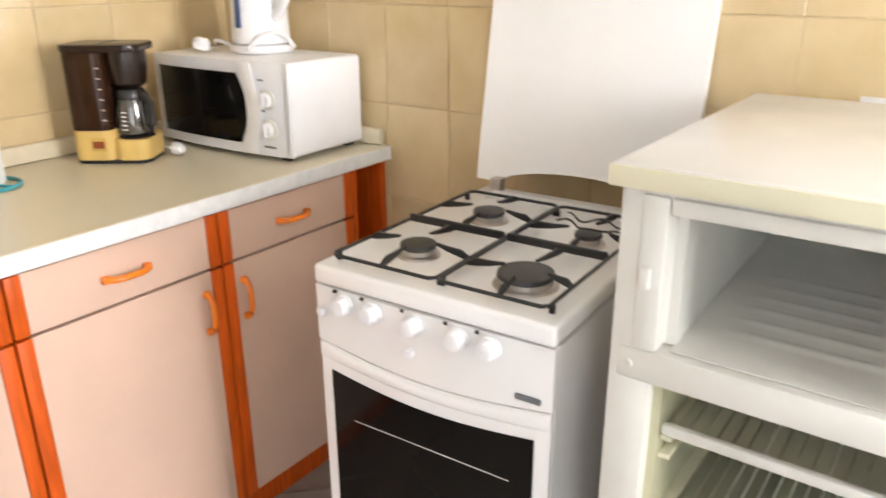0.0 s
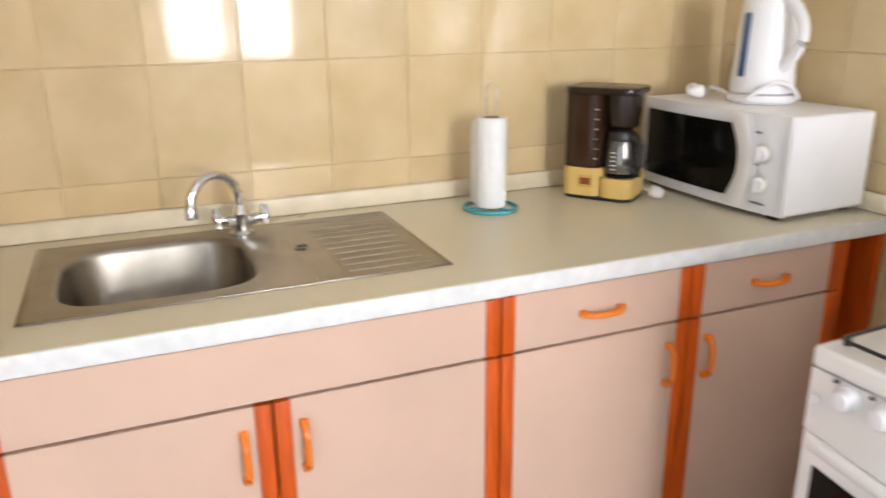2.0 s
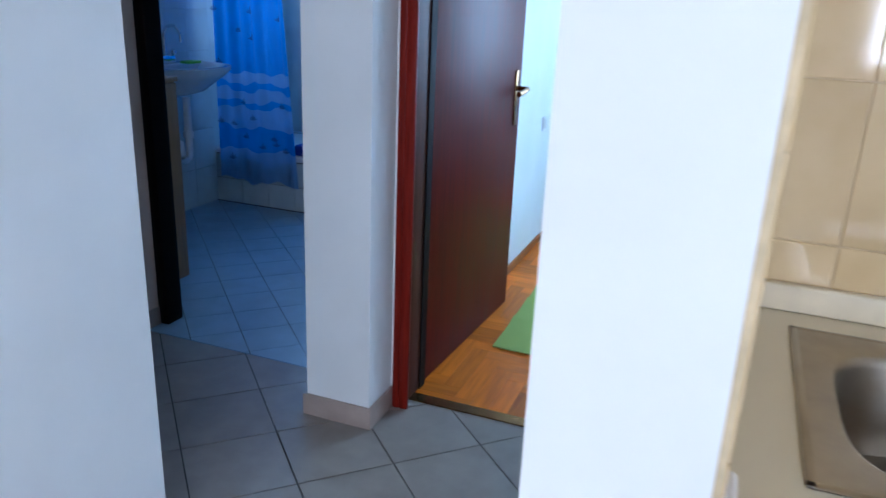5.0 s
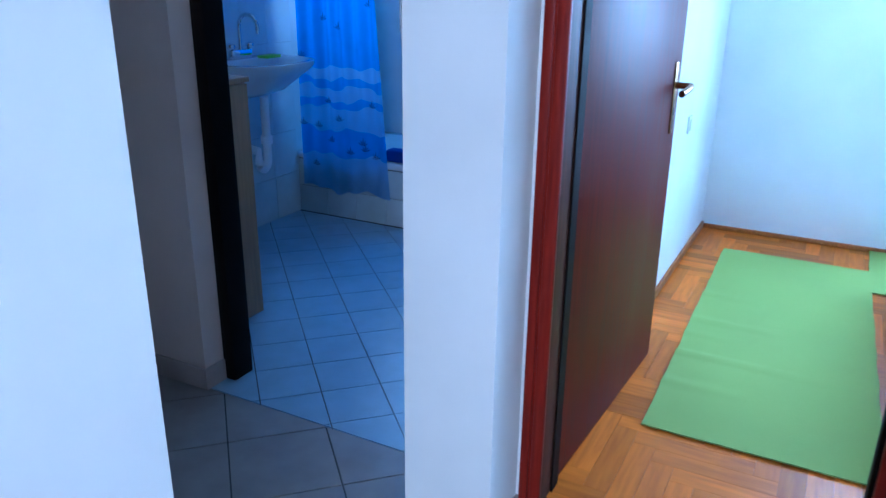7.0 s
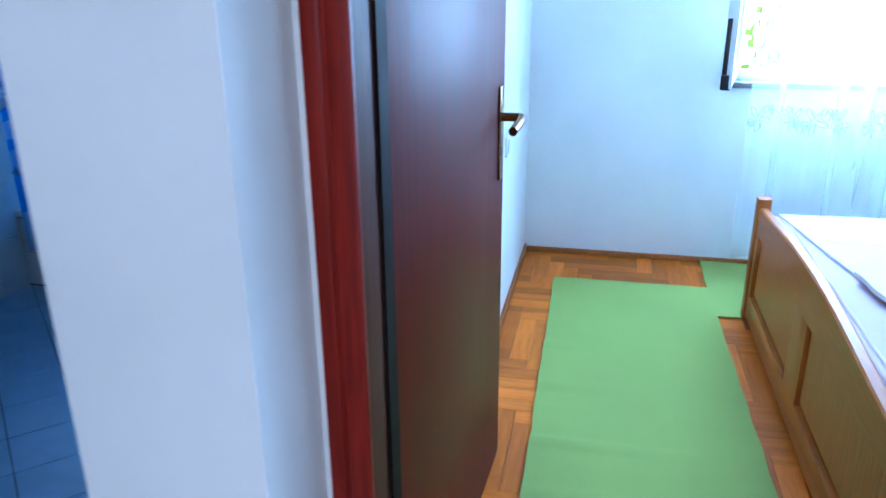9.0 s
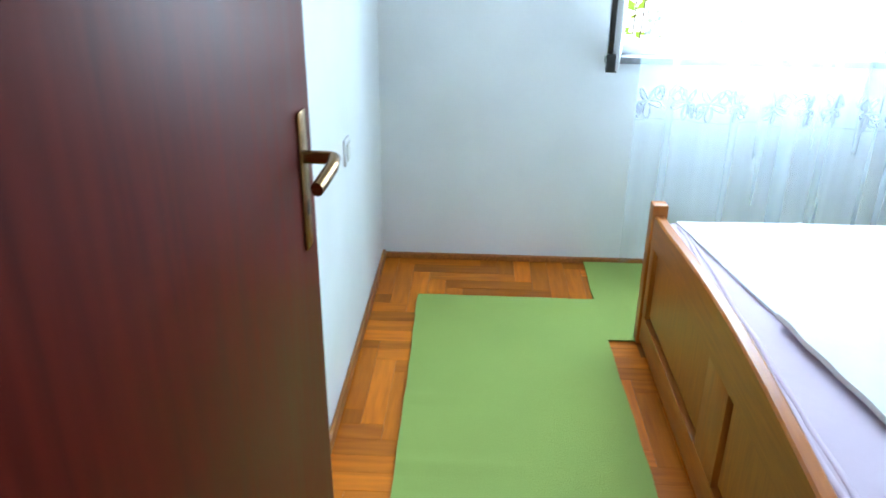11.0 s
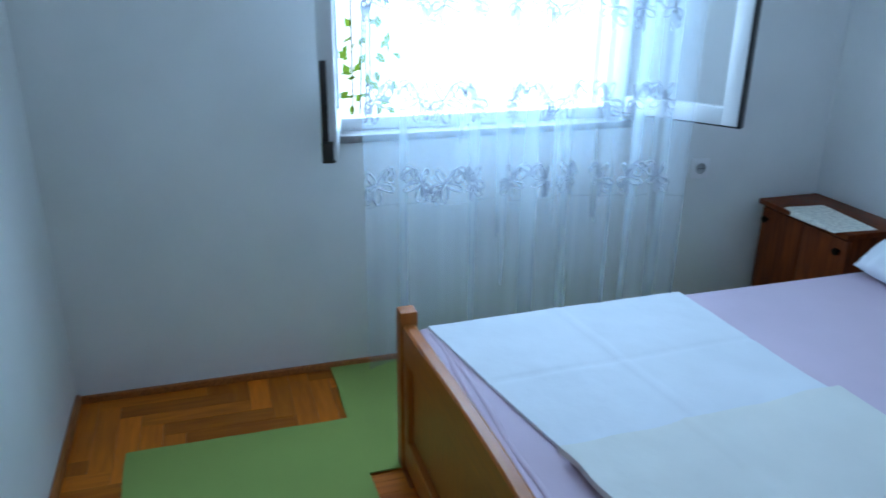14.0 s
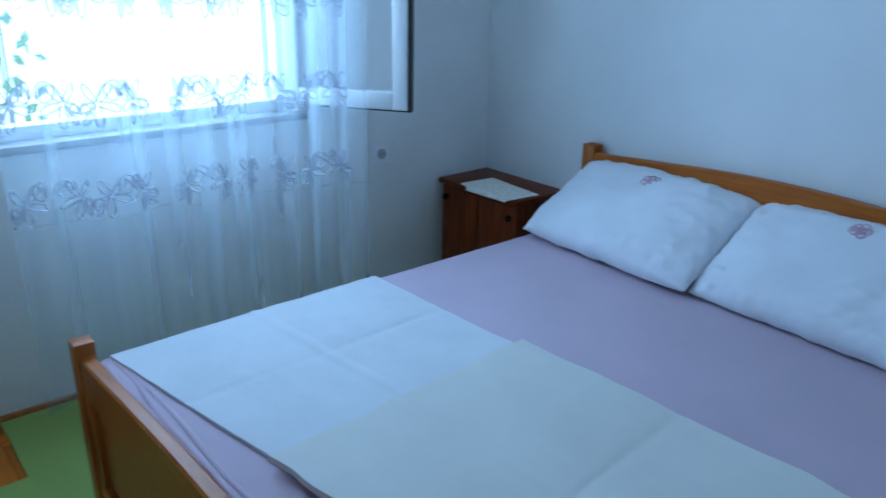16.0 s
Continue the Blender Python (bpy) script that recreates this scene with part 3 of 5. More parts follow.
part("filter_holder", lathe(0.062, -0.012, [(0.040, 0.205), (0.052, 0.215), (0.060, 0.26), (0.061, 0.301)], 28), mat("dark_brown_plastic", (0.020, 0.011, 0.008), 0.25), cof, "dark brown filter holder")
part("lid", prism(rounded_plan(-0.118, 0.124, -0.089, 0.089, 0.040), 0.302, 0.322, 0.004), mat("brown_lid", (0.022, 0.013, 0.010), 0.22), cof, "dark brown plastic lid")
part("lid_seam", box(-0.004, 0.000, -0.082, 0.082, 0.3215, 0.3235), BLACK, cof)
jug = part("jug", lathe(0.066, -0.022, [(0.040, 0.072), (0.053, 0.080), (0.056, 0.105), (0.053, 0.135), (0.044, 0.168), (0.042, 0.178)], 32), mat("dark_jug_glass", (0.16, 0.15, 0.14), 0.05, metal=0.75, var=0.02), cof, "dark glass coffee jug")
for k in range(5):
    part("scale_mark", moved(box(0.0, 0.014, -0.0565, -0.0555, 0.0, 0.003), Matrix.Translation((0.052, -0.022, 0.092 + 0.012 * k))), WHITE_PLASTIC, jug)
part("jug_band", lathe(0.066, -0.022, [(0.0435, 0.172), (0.046, 0.175), (0.046, 0.190), (0.04, 0.200), (0.012, 0.203)], 28), BLACK, jug)
part("jug_handle", tube([(0.100, -0.045, 0.186), (0.128, -0.064, 0.186), (0.142, -0.073, 0.165), (0.142, -0.073, 0.110), (0.134, -0.068, 0.082)], 0.0095, 8, flat=1.5), BLACK, jug)
part("switch_plate", box(-0.052, -0.004, -0.0880, -0.0855, 0.036, 0.072, 0.001, 1), mat("deep_mustard", (0.62, 0.40, 0.10), 0.4), cof)
part("switch", box(-0.046, -0.010, -0.0905, -0.0878, 0.044, 0.064, 0.001, 1), mat("amber_switch", (0.30, 0.07, 0.02), 0.3), cof, "amber rocker switch")
for k in range(6):
    part("level_mark", box(-0.004, 0.006, -0.0852, -0.0842, 0.12 + 0.028 * k, 0.123 + 0.028 * k), mat("pale_mark", (0.6, 0.55, 0.5), 0.4) if k == 0 else bpy.data.materials["pale_mark"], cof)
part("plug", moved(lathe(0, 0, [(0.010, 0), (0.019, 0.006), (0.019, 0.028), (0.010, 0.042)], 18), pose(0.160, 0.03, 0.021, 90, 0, 60)), WHITE_PLASTIC, cof, "white mains plug lying on the worktop")
part("cord", tube([(0.160, 0.05, 0.02), (0.15, 0.08, 0.012), (0.11, 0.10, 0.008), (0.05, 0.092, 0.02)], 0.004, 8), WHITE_PLASTIC, cof)
cof.matrix_world = pose(-1.832, 1.030, CT + 0.001, 0, 0, 36) @ Matrix.Diagonal((0.82, 0.85, 0.92, 1))

# microwave
mw = thing("microwave", 0, 0, 0, "white microwave oven with black door window", "microwave")
part("case", box(-0.262, 0.262, -0.128, 0.150, 0.012, 0.250, 0.010, 3), WHITE_PLASTIC, mw)


def mw_front(u, v):
    return (-0.262 + 0.524 * u, -0.128 - 0.018 * math.sin(math.pi * min(1, max(0, (u * 1.1 - 0.05)))) ** 0.6 * 1.0, 0.012 + 0.238 * v)


part("front_frame", sheet(mw_front, 24, 6, 0.012), WHITE_PLASTIC, mw)


def mw_glass(u, v):
    x = -0.230 + u * (0.325 + 0.030 * math.sin(math.pi * v))
    q = (x + 0.262) / 0.524
    return (x, -0.1335 - 0.018 * math.sin(math.pi * min(1, max(0, (q * 1.1 - 0.05)))) ** 0.6, 0.040 + 0.180 * v)


door = part("door_window", sheet(mw_glass, 20, 10, 0.003), BLACK_GLASS, mw, "black glass door window")
part("door_seam", sheet(lambda u, v: (0.100 + 0.028 * math.sin(math.pi * v) + u * 0.052, -0.150 - 0.004 * math.sin(math.pi * u), 0.016 + 0.230 * v), 6, 12, 0.004), WHITE_PLASTIC, mw, "pale curved door handle strip")
for z in (0.160, 0.085):
    k = part("knob_ring", moved(lathe(0, 0, [(0.024, 0), (0.026, 0.004), (0.022, 0.006)], 28), pose(0.205, -0.1445, z, 90)), GREYISH, mw)
    dial = moved(lathe(0, 0, [(0.018, 0), (0.018, 0.012), (0.015, 0.015)], 28), pose(0.205, -0.148, z, 90))
    dial = joined(dial, moved(box(-0.0035, 0.0035, -0.017, 0.017, 0.014, 0.021, 0.002), pose(0.205, -0.148, z, 90)))
    part("knob", dial, WHITE_PLASTIC, k)
part("lettering", box(0.180, 0.222, -0.1475, -0.1455, 0.036, 0.041), mat("grey_print", (0.2, 0.2, 0.22), 0.5), mw)
for z in (0.128, 0.205):
    part("print_mark", box(0.175, 0.192, -0.1475, -0.1455, z, z + 0.005), bpy.data.materials["grey_print"], mw)
for sx in (-0.22, 0.22):
    for sy in (-0.10, 0.12):
        part("foot", box(sx - 0.015, sx + 0.015, sy - 0.015, sy + 0.015, 0.0, 0.013), BLACK, mw)
mw.matrix_world = pose(-1.668, 1.362, CT + 0.001, 0, 0, 1.5)

# kettle
KX, KY, KZ = -1.668, 1.400, CT + 0.253
ket = thing("electric_kettle", KX, KY, KZ, "white electric jug kettle on the microwave", "kettle")
part("base", lathe(KX, KY, [(0.078, KZ), (0.082, KZ + 0.006), (0.080, KZ + 0.016), (0.070, KZ + 0.020)], 40), WHITE_PLASTIC, ket)
part("body", lathe(KX, KY, [(0.074, KZ + 0.021), (0.076, KZ + 0.030), (0.070, KZ + 0.12), (0.063, KZ + 0.205), (0.058, KZ + 0.222), (0.03, KZ + 0.232)], 40), WHITE_PLASTIC, ket)
part("spout", prism([(KX - 0.055, KY - 0.026), (KX - 0.082, KY - 0.004), (KX - 0.055, KY + 0.02)], KZ + 0.178, KZ + 0.212, 0.004), WHITE_PLASTIC, ket)
part("handle", tube(arc(lambda u: (KX + 0.052 + 0.075 * math.sin(math.pi * min(1, u * 1.05)) ** 0.7 * 0.9, KY - 0.012, KZ + 0.215 - 0.15 * u), 18), 0.0115, 12, flat=1.3), WHITE_PLASTIC, ket, "white plastic loop handle")
part("water_gauge", moved(box(-0.010, 0.010, -0.004, 0.004, 0.055, 0.185, 0.004), Matrix.Translation((KX + 0.004, KY - 0.0785, KZ)) @ Matrix.Rotation(radians(-3), 4, "X")), BLUE_GREY, ket, "dark blue water gauge")
for k in range(2):
    part("plug", moved(lathe(0, 0, [(0.009, 0), (0.0145, 0.005), (0.0145, 0.020), (0.008, 0.034), (0.005, 0.042)], 20), pose(KX - 0.175 + 0.062 * k, KY - 0.062 - 0.018 * k, KZ + 0.0155, 90, 0, 35 - 60 * k)), WHITE_PLASTIC, ket, "white mains plug lying on the microwave")
part("cord", tube(arc(lambda u: (KX - 0.165 + 0.085 * u, KY - 0.020 - 0.025 * math.sin(math.pi * u), KZ + 0.006 + 0.016 * math.sin(math.pi * u)), 16), 0.0045, 8), WHITE_PLASTIC, ket, "short white cord")
part("cord_tail", tube(arc(lambda u: (KX + 0.085 * math.cos(1.2 - 1.6 * u) + 0.008, KY - 0.085 * math.sin(1.2 - 1.6 * u) + 0.0, KZ + 0.012 + 0.035 * math.sin(math.pi * u)), 12), 0.005, 8), WHITE_PLASTIC, ket)
ket.scale = (1.06, 1.06, 1.22)

# ---- cooker ----
GX0, GX1, GY0, GY1, GT = -0.922, -0.438, 0.824, 1.42, 0.884
ck = thing("gas_cooker", (GX0 + GX1) / 2, 1.15, 0, "white gas cooker with four burners and raised lid", "cooker")
body = box(GX0 + 0.004, GX1 - 0.004, GY0 + 0.022, GY1, 0.02, GT - 0.045)
part("body", body, WHITE_ENAMEL, ck)
part("hob", box(GX0, GX1, GY0, GY1 + 0.03, GT - 0.038, GT, 0.009, 4), WHITE_ENAMEL, ck, "white enamel hob top")
part("control_panel", sheet(lambda u, v: (GX0 + 0.002 + (GX1 - GX0 - 0.004) * u, GY0 + 0.004 - 0.006 * math.sin(math.pi * u), GT - 0.040 - (0.110 + 0.020 * math.sin(math.pi * u)) * v), 20, 8, -0.02), WHITE_ENAMEL, ck, "bowed white control panel")
for i, x in enumerate((-0.845, -0.783, -0.695, -0.608, -0.548)):
    kn = moved(lathe(0, 0, [(0.021, 0), (0.021, 0.004), (0.0172, 0.006), (0.0160, 0.019), (0.0145, 0.0225), (0.010, 0.024)], 24), pose(x, GY0 - 0.003, GT - 0.062, 90))
    part("knob", kn, WHITE_PLASTIC, ck, "white plastic control knob")
    part("knob_mark", box(x - 0.028, x - 0.022, GY0 - 0.0045, GY0 + 0.001, GT - 0.045, GT - 0.040), BLACK, ck)
for x, z in ((-0.901, GT - 0.088), (-0.706, GT - 0.118)):
    part("button", moved(lathe(0, 0, [(0.009, 0), (0.009, 0.008), (0.007, 0.010)], 16), pose(x, GY0 - 0.002, z, 90)), WHITE_PLASTIC, ck)
part("nameplate", box(-0.502, -0.458, GY0 - 0.0035, GY0 + 0.002, GT - 0.139, GT - 0.131), mat("grey_letters", (0.16, 0.16, 0.17), 0.5), ck, "small grey maker's mark")
door = part("oven_door", sheet(lambda u, v: (GX0 + 0.004 + (GX1 - GX0 - 0.008) * u, GY0 + 0.006 - 0.006 * math.sin(math.pi * u), GT - 0.154 - 0.020 * math.sin(math.pi * u) - (0.56 - 0.02 * math.sin(math.pi * u)) * v), 20, 10, -0.022), WHITE_ENAMEL, ck, "white oven door")
part("oven_window", sheet(lambda u, v: (GX0 + 0.030 + (GX1 - GX0 - 0.060) * u, GY0 + 0.0035 - 0.006 * math.sin(math.pi * (0.06 + 0.88 * u)), GT - 0.206 - 0.020 * math.sin(math.pi * (0.06 + 0.88 * u)) - 0.40 * v), 20, 6, -0.002), BLACK_GLASS, door, "black oven glass")
part("oven_handle", sheet(lambda u, v: (GX0 + 0.004 + (GX1 - GX0 - 0.008) * u, GY0 + 0.004 - 0.008 * math.sin(math.pi * u) ** 0.5 * math.sin(math.pi * v) ** 0.5, GT - 0.156 - 0.020 * math.sin(math.pi * u) - 0.030 * v), 24, 8, -0.004), WHITE_ENAMEL, door, "moulded white grip along the door top")
part("rack_bar", tube([(GX0 + 0.085, GY0 - 0.0035, GT - 0.300), (GX1 - 0.07, GY0 - 0.0035, GT - 0.300)], 0.0008, 6), GREYISH, door)
part("drawer", box(GX0 + 0.004, GX1 - 0.004, GY0 + 0.002, GY0 + 0.022, 0.03, GT - 0.72, 0.004), WHITE_ENAMEL, ck)
# burners and pan supports
burners = [(-0.785, 0.964, 0.030), (-0.552, 0.945, 0.045), (-0.775, 1.208, 0.030), (-0.542, 1.184, 0.023)]
for x, y, r in burners:
    b = part("burner", lathe(x, y, [(r + 0.012, GT - 0.001), (r + 0.010, GT + 0.004), (r + 0.002, GT + 0.006), (r + 0.002, GT + 0.014)], 32), ALU, ck, "aluminium burner ring")
    part("burner_cap", lathe(x, y, [(r, GT + 0.0135), (r + 0.004, GT + 0.017), (r + 0.003, GT + 0.024), (r - 0.008, GT + 0.0265)], 32), BURNER, b, "dark burner cap")


def grate(x0, x1, y0, y1):
    z = GT + 0.016
    bm = tube([(x0 + 0.01, y0, z), (x1 - 0.01, y0, z), (x1, y0 + 0.01, z), (x1, y1 - 0.01, z), (x1 - 0.01, y1, z), (x0 + 0.01, y1, z), (x0, y1 - 0.01, z), (x0, y0 + 0.01, z), (x0 + 0.01, y0, z)], 0.0036, 8)
    ym = (y0 + y1) / 2
    bm = box(x0, x1, ym - 0.004, ym + 0.004, z - 0.004, z + 0.012, 0.002, 1, bm)
    for bx, by, r in burners:
        if x0 < bx < x1:
            for dx, dy in ((1, 0), (-1, 0), (0, 1), (0, -1)):
                ex = (x1 if dx > 0 else x0) if dx else bx
                ey = ((y1 if by > ym else ym) if dy > 0 else (ym if by > ym else y0)) if dy else by
                sx, sy = bx + dx * 0.041, by + dy * 0.041
                p = Vector((ex - sx, ey - sy, 0))
                w = Vector((-p.y, p.x, 0)).normalized() * 0.0034
                m = bmesh.new()
                pts = []
                for q, zz, zb in ((Vector((sx, sy, 0)), 0.0155, 0.0115), (Vector((sx, sy, 0)) + p * 0.35, 0.013, 0.004), (Vector((sx, sy, 0)) + p * 0.75, 0.012, -0.002), (Vector((ex, ey, 0)), 0.002, -0.004)):
                    pts.append([m.verts.new((q.x + w.x, q.y + w.y, z + zb)), m.verts.new((q.x - w.x, q.y - w.y, z + zb)), m.verts.new((q.x - w.x * 0.7, q.y - w.y * 0.7, z + zz)), m.verts.new((q.x + w.x * 0.7, q.y + w.y * 0.7, z + zz))])
                for a, b in zip(pts, pts[1:]):
                    for k in range(4):
                        m.faces.new((a[k], a[(k + 1) % 4], b[(k + 1) % 4], b[k]))
                m.faces.new(pts[0])
                m.faces.new(pts[-1])
                bmesh.ops.recalc_face_normals(m, faces=m.faces)
                bm = joined(bm, m)
    for fx in (x0, x1):
        for fy in (y0 + 0.02, y1 - 0.02):
            bm = box(fx - 0.004, fx + 0.004, fy - 0.004, fy + 0.004, GT - 0.001, z, bm=bm)
    return bm


XM = -0.672
part("pan_support", grate(GX0 + 0.028, XM - 0.002, GY0 + 0.024, 1.335), BLACK_IRON, ck, "black enamelled pan support")
part("pan_support", grate(XM + 0.004, GX1 - 0.028, GY0 + 0.024, 1.335), BLACK_IRON, ck, "black enamelled pan support")
for k in range(2):
    part("wire_trivet", tube(arc(lambda u: (-0.615 + 0.135 * u, 1.195 + 0.045 * k + 0.014 * math.sin(u * 9 + 2 * k) - 0.02 * u, GT + 0.033 + 0.003 * math.sin(u * 14)), 24), 0.0022, 6), BLACK_IRON, ck, "bent black wire over the small burner")
vent = None
for i in range(7):
    vent = box(GX0 + 0.05, GX1 - 0.03, 1.352 + 0.008 * i, 1.3555 + 0.008 * i, GT - 0.001, GT + 0.005, bm=vent)
part("rear_vent", vent, WHITE_ENAMEL, ck, "ribbed rear vent strip")


def lid(u, v):
    w = GX1 - GX0 + 0.030
    x = GX0 - 0.022 + w * u
    lo = 0.016 + 0.040 * (max(0.0, 1 - (2 * u - 1.05) ** 2 * 1.6)) ** 0.6 * (1 if 0.12 < u < 0.98 else 0)
    z = GT + lo + (0.56 - lo) * v
    return (x, 1.440 + 0.088 * v, z)


part("lid", sheet(lid, 40, 10, -0.020), WHITE_ENAMEL, ck, "white enamel cooker lid, raised")
for x in (GX0 + 0.045, GX1 - 0.045):
    part("lid_hinge", box(x - 0.015, x + 0.015, 1.412, 1.438, GT - 0.002, GT + 0.030, 0.004), ALU, ck)

bpy.context.view_layer.update()
pivot = Matrix.Translation((GX0, GY0, 0))
ck.matrix_world = pivot @ Matrix.Rotation(radians(2.6), 4, "Z") @ pivot.inverted() @ ck.matrix_world

# ---- fridge ----
RX0, RX1, RY0, RY1, RT = -0.352, 0.205, 0.842, 1.495, 1.153
fr = thing("refrigerator", -0.1, 1.2, 0, "white refrigerator standing open beside the cooker", "refrigerator")
part("worktop", box(RX0 - 0.010, RX1 + 0.010, RY0 - 0.022, RY1, RT - 0.030, RT, 0.007, 3), mat("fridge_top_white", (0.82, 0.80, 0.76), 0.22, var=0.03, scale=5), fr, "glossy white fridge top")
part("front_edge", box(RX0 - 0.010, RX1 + 0.010, RY0 - 0.0265, RY0 - 0.0222, RT - 0.030, RT - 0.002, 0.002), YELLOWED, fr, "yellowed plastic front edge")
t = 0.062
for shell in ((RX0, RX0 + t, RY0, RY1 - 0.01, 0.03, RT - 0.0305, 0.004), (RX1 - t, RX1, RY0, RY1 - 0.01, 0.03, RT - 0.0305, 0.004), (RX0 + t, RX1 - t, RY1 - 0.06, RY1 - 0.01, 0.03, RT - 0.0305, 0), (RX0 + t, RX1 - t, RY0 + 0.001, RY1 - 0.06, RT - 0.064, RT - 0.0305, 0), (RX0 + t, RX1 - t, RY0 + 0.001, RY1 - 0.06, 0.03, 0.12, 0)):
    part("cabinet_panel", box(*shell), FRIDGE, fr)
part("divider", box(RX0 + 0.012, RX1 - 0.012, RY0 - 0.004, RY1 - 0.07, 0.842, 0.892, 0.006), FRIDGE, fr, "white bar between freezer and fridge")
frame_bm = box(RX0 + 0.030, RX0 + 0.068, RY0 - 0.006, RY0 + 0.05, 0.893, RT - 0.040, 0.006)
frame_bm = box(RX0 + 0.0685, RX1 - 0.05, RY0 - 0.006, RY0 + 0.03, RT - 0.064, RT - 0.040, 0.005, bm=frame_bm)
part("freezer_frame", frame_bm, FRIDGE, fr)
liner = box(RX0 + t, RX0 + t + 0.02, RY0 + 0.03, RY1 - 0.062, 0.894, RT - 0.065)
liner = box(RX0 + t + 0.02, RX1 - t, RY1 - 0.085, RY1 - 0.062, 0.894, RT - 0.065, bm=liner)
part("freezer_liner", liner, GREYISH, fr)
part("freezer_floor", sheet(lambda u, v: (RX0 + t + 0.02 + (RX1 - RX0 - 2 * t - 0.02) * u, RY0 + 0.01 + (RY1 - RY0 - 0.09) * v, 0.896 + 0.02 * v + (0.0022 * max(0, math.sin(v * 80)) if 0.12 < v < 0.62 and 0.15 < u < 0.9 - v * 0.3 else 0)), 24, 110, 0.0015), GREYISH, fr, "ribbed freezer floor")
part("fridge_liner", box(RX0 + t, RX0 + t + 0.012, RY0 + 0.02, RY1 - 0.062, 0.122, 0.841), mat("yellowed_liner", (0.58, 0.56, 0.38), 0.35, var=0.05, scale=5), fr, "yellowed fridge liner")
for z in (0.74, 0.60, 0.46):
    for k in (0, 0.03):
        part("shelf_rail", box(RX0 + t + 0.012, RX0 + t + 0.03, RY0 + 0.03, RY1 - 0.07, z + k - 0.03, z + k - 0.022, 0.002), YELLOWED, fr)
for z in (0.755, 0.585):
    sh = part("shelf", box(RX0 + t + 0.014, RX1 - t - 0.004, RY0 + 0.026, RY0 + 0.040, z - 0.004, z + 0.014, 0.004), GREYISH, fr, "ribbed white wire shelf")
    for i in range(22):
        x = RX0 + t + 0.03 + i * 0.0205
        part("shelf_wire", box(x, x + 0.0165, RY0 + 0.04, RY1 - 0.08, z - 0.001, z + 0.006), SHELF, sh)
part("hinge_boss", box(RX0 + 0.036, RX0 + 0.052, RY0 - 0.016, RY0 - 0.004, 0.985, 1.015, 0.004), FRIDGE, fr)
part("screw", moved(lathe(0, 0, [(0.007, 0), (0.005, 0.003)], 12), pose(RX0 + 0.03, RY0 - 0.004, 0.868, 90)), GREYISH, fr)
sock = thing("wall_socket", -0.14, 1.545, 1.13, "white wall socket on the cream tiles", "socket")
part("plate", box(-0.185, -0.105, 1.537, 1.5445, 1.085, 1.155, 0.003), WHITE_PLASTIC, sock)

# ---- bedroom ----
BX0, BX1, BY0, BY1 = -5.085, -3.42, -0.555, 1.425
bed = thing("double_bed", (BX0 + BX1) / 2, (BY0 + BY1) / 2, 0, "honey pine double bed with panelled footboard", "bed")


def bed_post(x, y, h, w=0.055):
    return box(x - w / 2, x + w / 2, y - w / 2, y + w / 2, 0, h, 0.004)


fy = BY0 + 0.026
for x in (BX0 + 0.025, BX1 - 0.025):
    part("foot_post", bed_post(x, fy, 0.520, 0.050), PINE_UP, bed)
    part("head_post", bed_post(x, BY1 - 0.028, 0.755), PINE_UP, bed)
fx0, fx1 = BX0 + 0.0505, BX1 - 0.0505


def arched(y0, y1, zlo, zhi, rise, dip=0.0):
    """A rail whose top bows upwards in the middle."""
    return sheet_solid(lambda u: (fx0 + (fx1 - fx0) * u, zlo + dip * math.sin(math.pi * u), zhi + rise * math.sin(math.pi * u) ** 1.3), y0, y1, 40)


def sheet_solid(f, y0, y1, n):
    m = bmesh.new()
    cols = []
    for i in range(n + 1):
        x, lo, hi = f(i / n)
        cols.append([m.verts.new((x, y0, lo)), m.verts.new((x, y1, lo)), m.verts.new((x, y1, hi - 0.005)), m.verts.new((x, y1 - 0.006, hi)), m.verts.new((x, y0 + 0.006, hi)), m.verts.new((x, y0, hi - 0.005))])
    for p, q in zip(cols, cols[1:]):
        for k in range(6):
            m.faces.new((p[k], p[(k + 1) % 6], q[(k + 1) % 6], q[k]))
    m.faces.new(cols[0])
    m.faces.new(cols[-1])
    bmesh.ops.recalc_face_normals(m, faces=m.faces)
    return m


part("foot_top_rail", arched(fy - 0.018, fy + 0.018, 0.385, 0.485, 0.050, 0.012), PINE, bed, "arched pine top rail", 30)
part("foot_bottom_rail", box(fx0, fx1, fy - 0.017, fy + 0.017, 0.025, 0.125, 0.004), PINE, bed)
xm = (fx0 + fx1) / 2
for a, b in ((fx0, xm - 0.08), (xm + 0.08, fx1)):
    # near-black board that paints the shade in the grooves round the panel
    part("panel_back", box(a, b, fy + 0.008, fy + 0.014, 0.12, 0.41), DARK, bed)
    part("foot_panel", box(a + (0.052 if a == fx0 else 0.006), b - (0.006 if a == fx0 else 0.052), fy - 0.004, fy + 0.0075, 0.139, 0.410, 0.002, 1), PINE_UP, bed, "recessed pine panel")
part("foot_stile", box(xm - 0.08, xm + 0.08, fy - 0.0175, fy + 0.0165, 0.1255, 0.415, 0.003), PINE_UP, bed)
for a in (fx0, fx1 - 0.046):
    part("foot_stile", box(a, a + 0.046, fy - 0.0172, fy + 0.0165, 0.1255, 0.3848, 0.003), PINE_UP, bed)
for x0, x1 in ((BX0 + 0.012, BX0 + 0.040), (BX1 - 0.040, BX1 - 0.012)):
    part("side_rail", box(x0, x1, BY0 + 0.058, BY1 - 0.058, 0.13, 0.265, 0.004), PINE, bed)
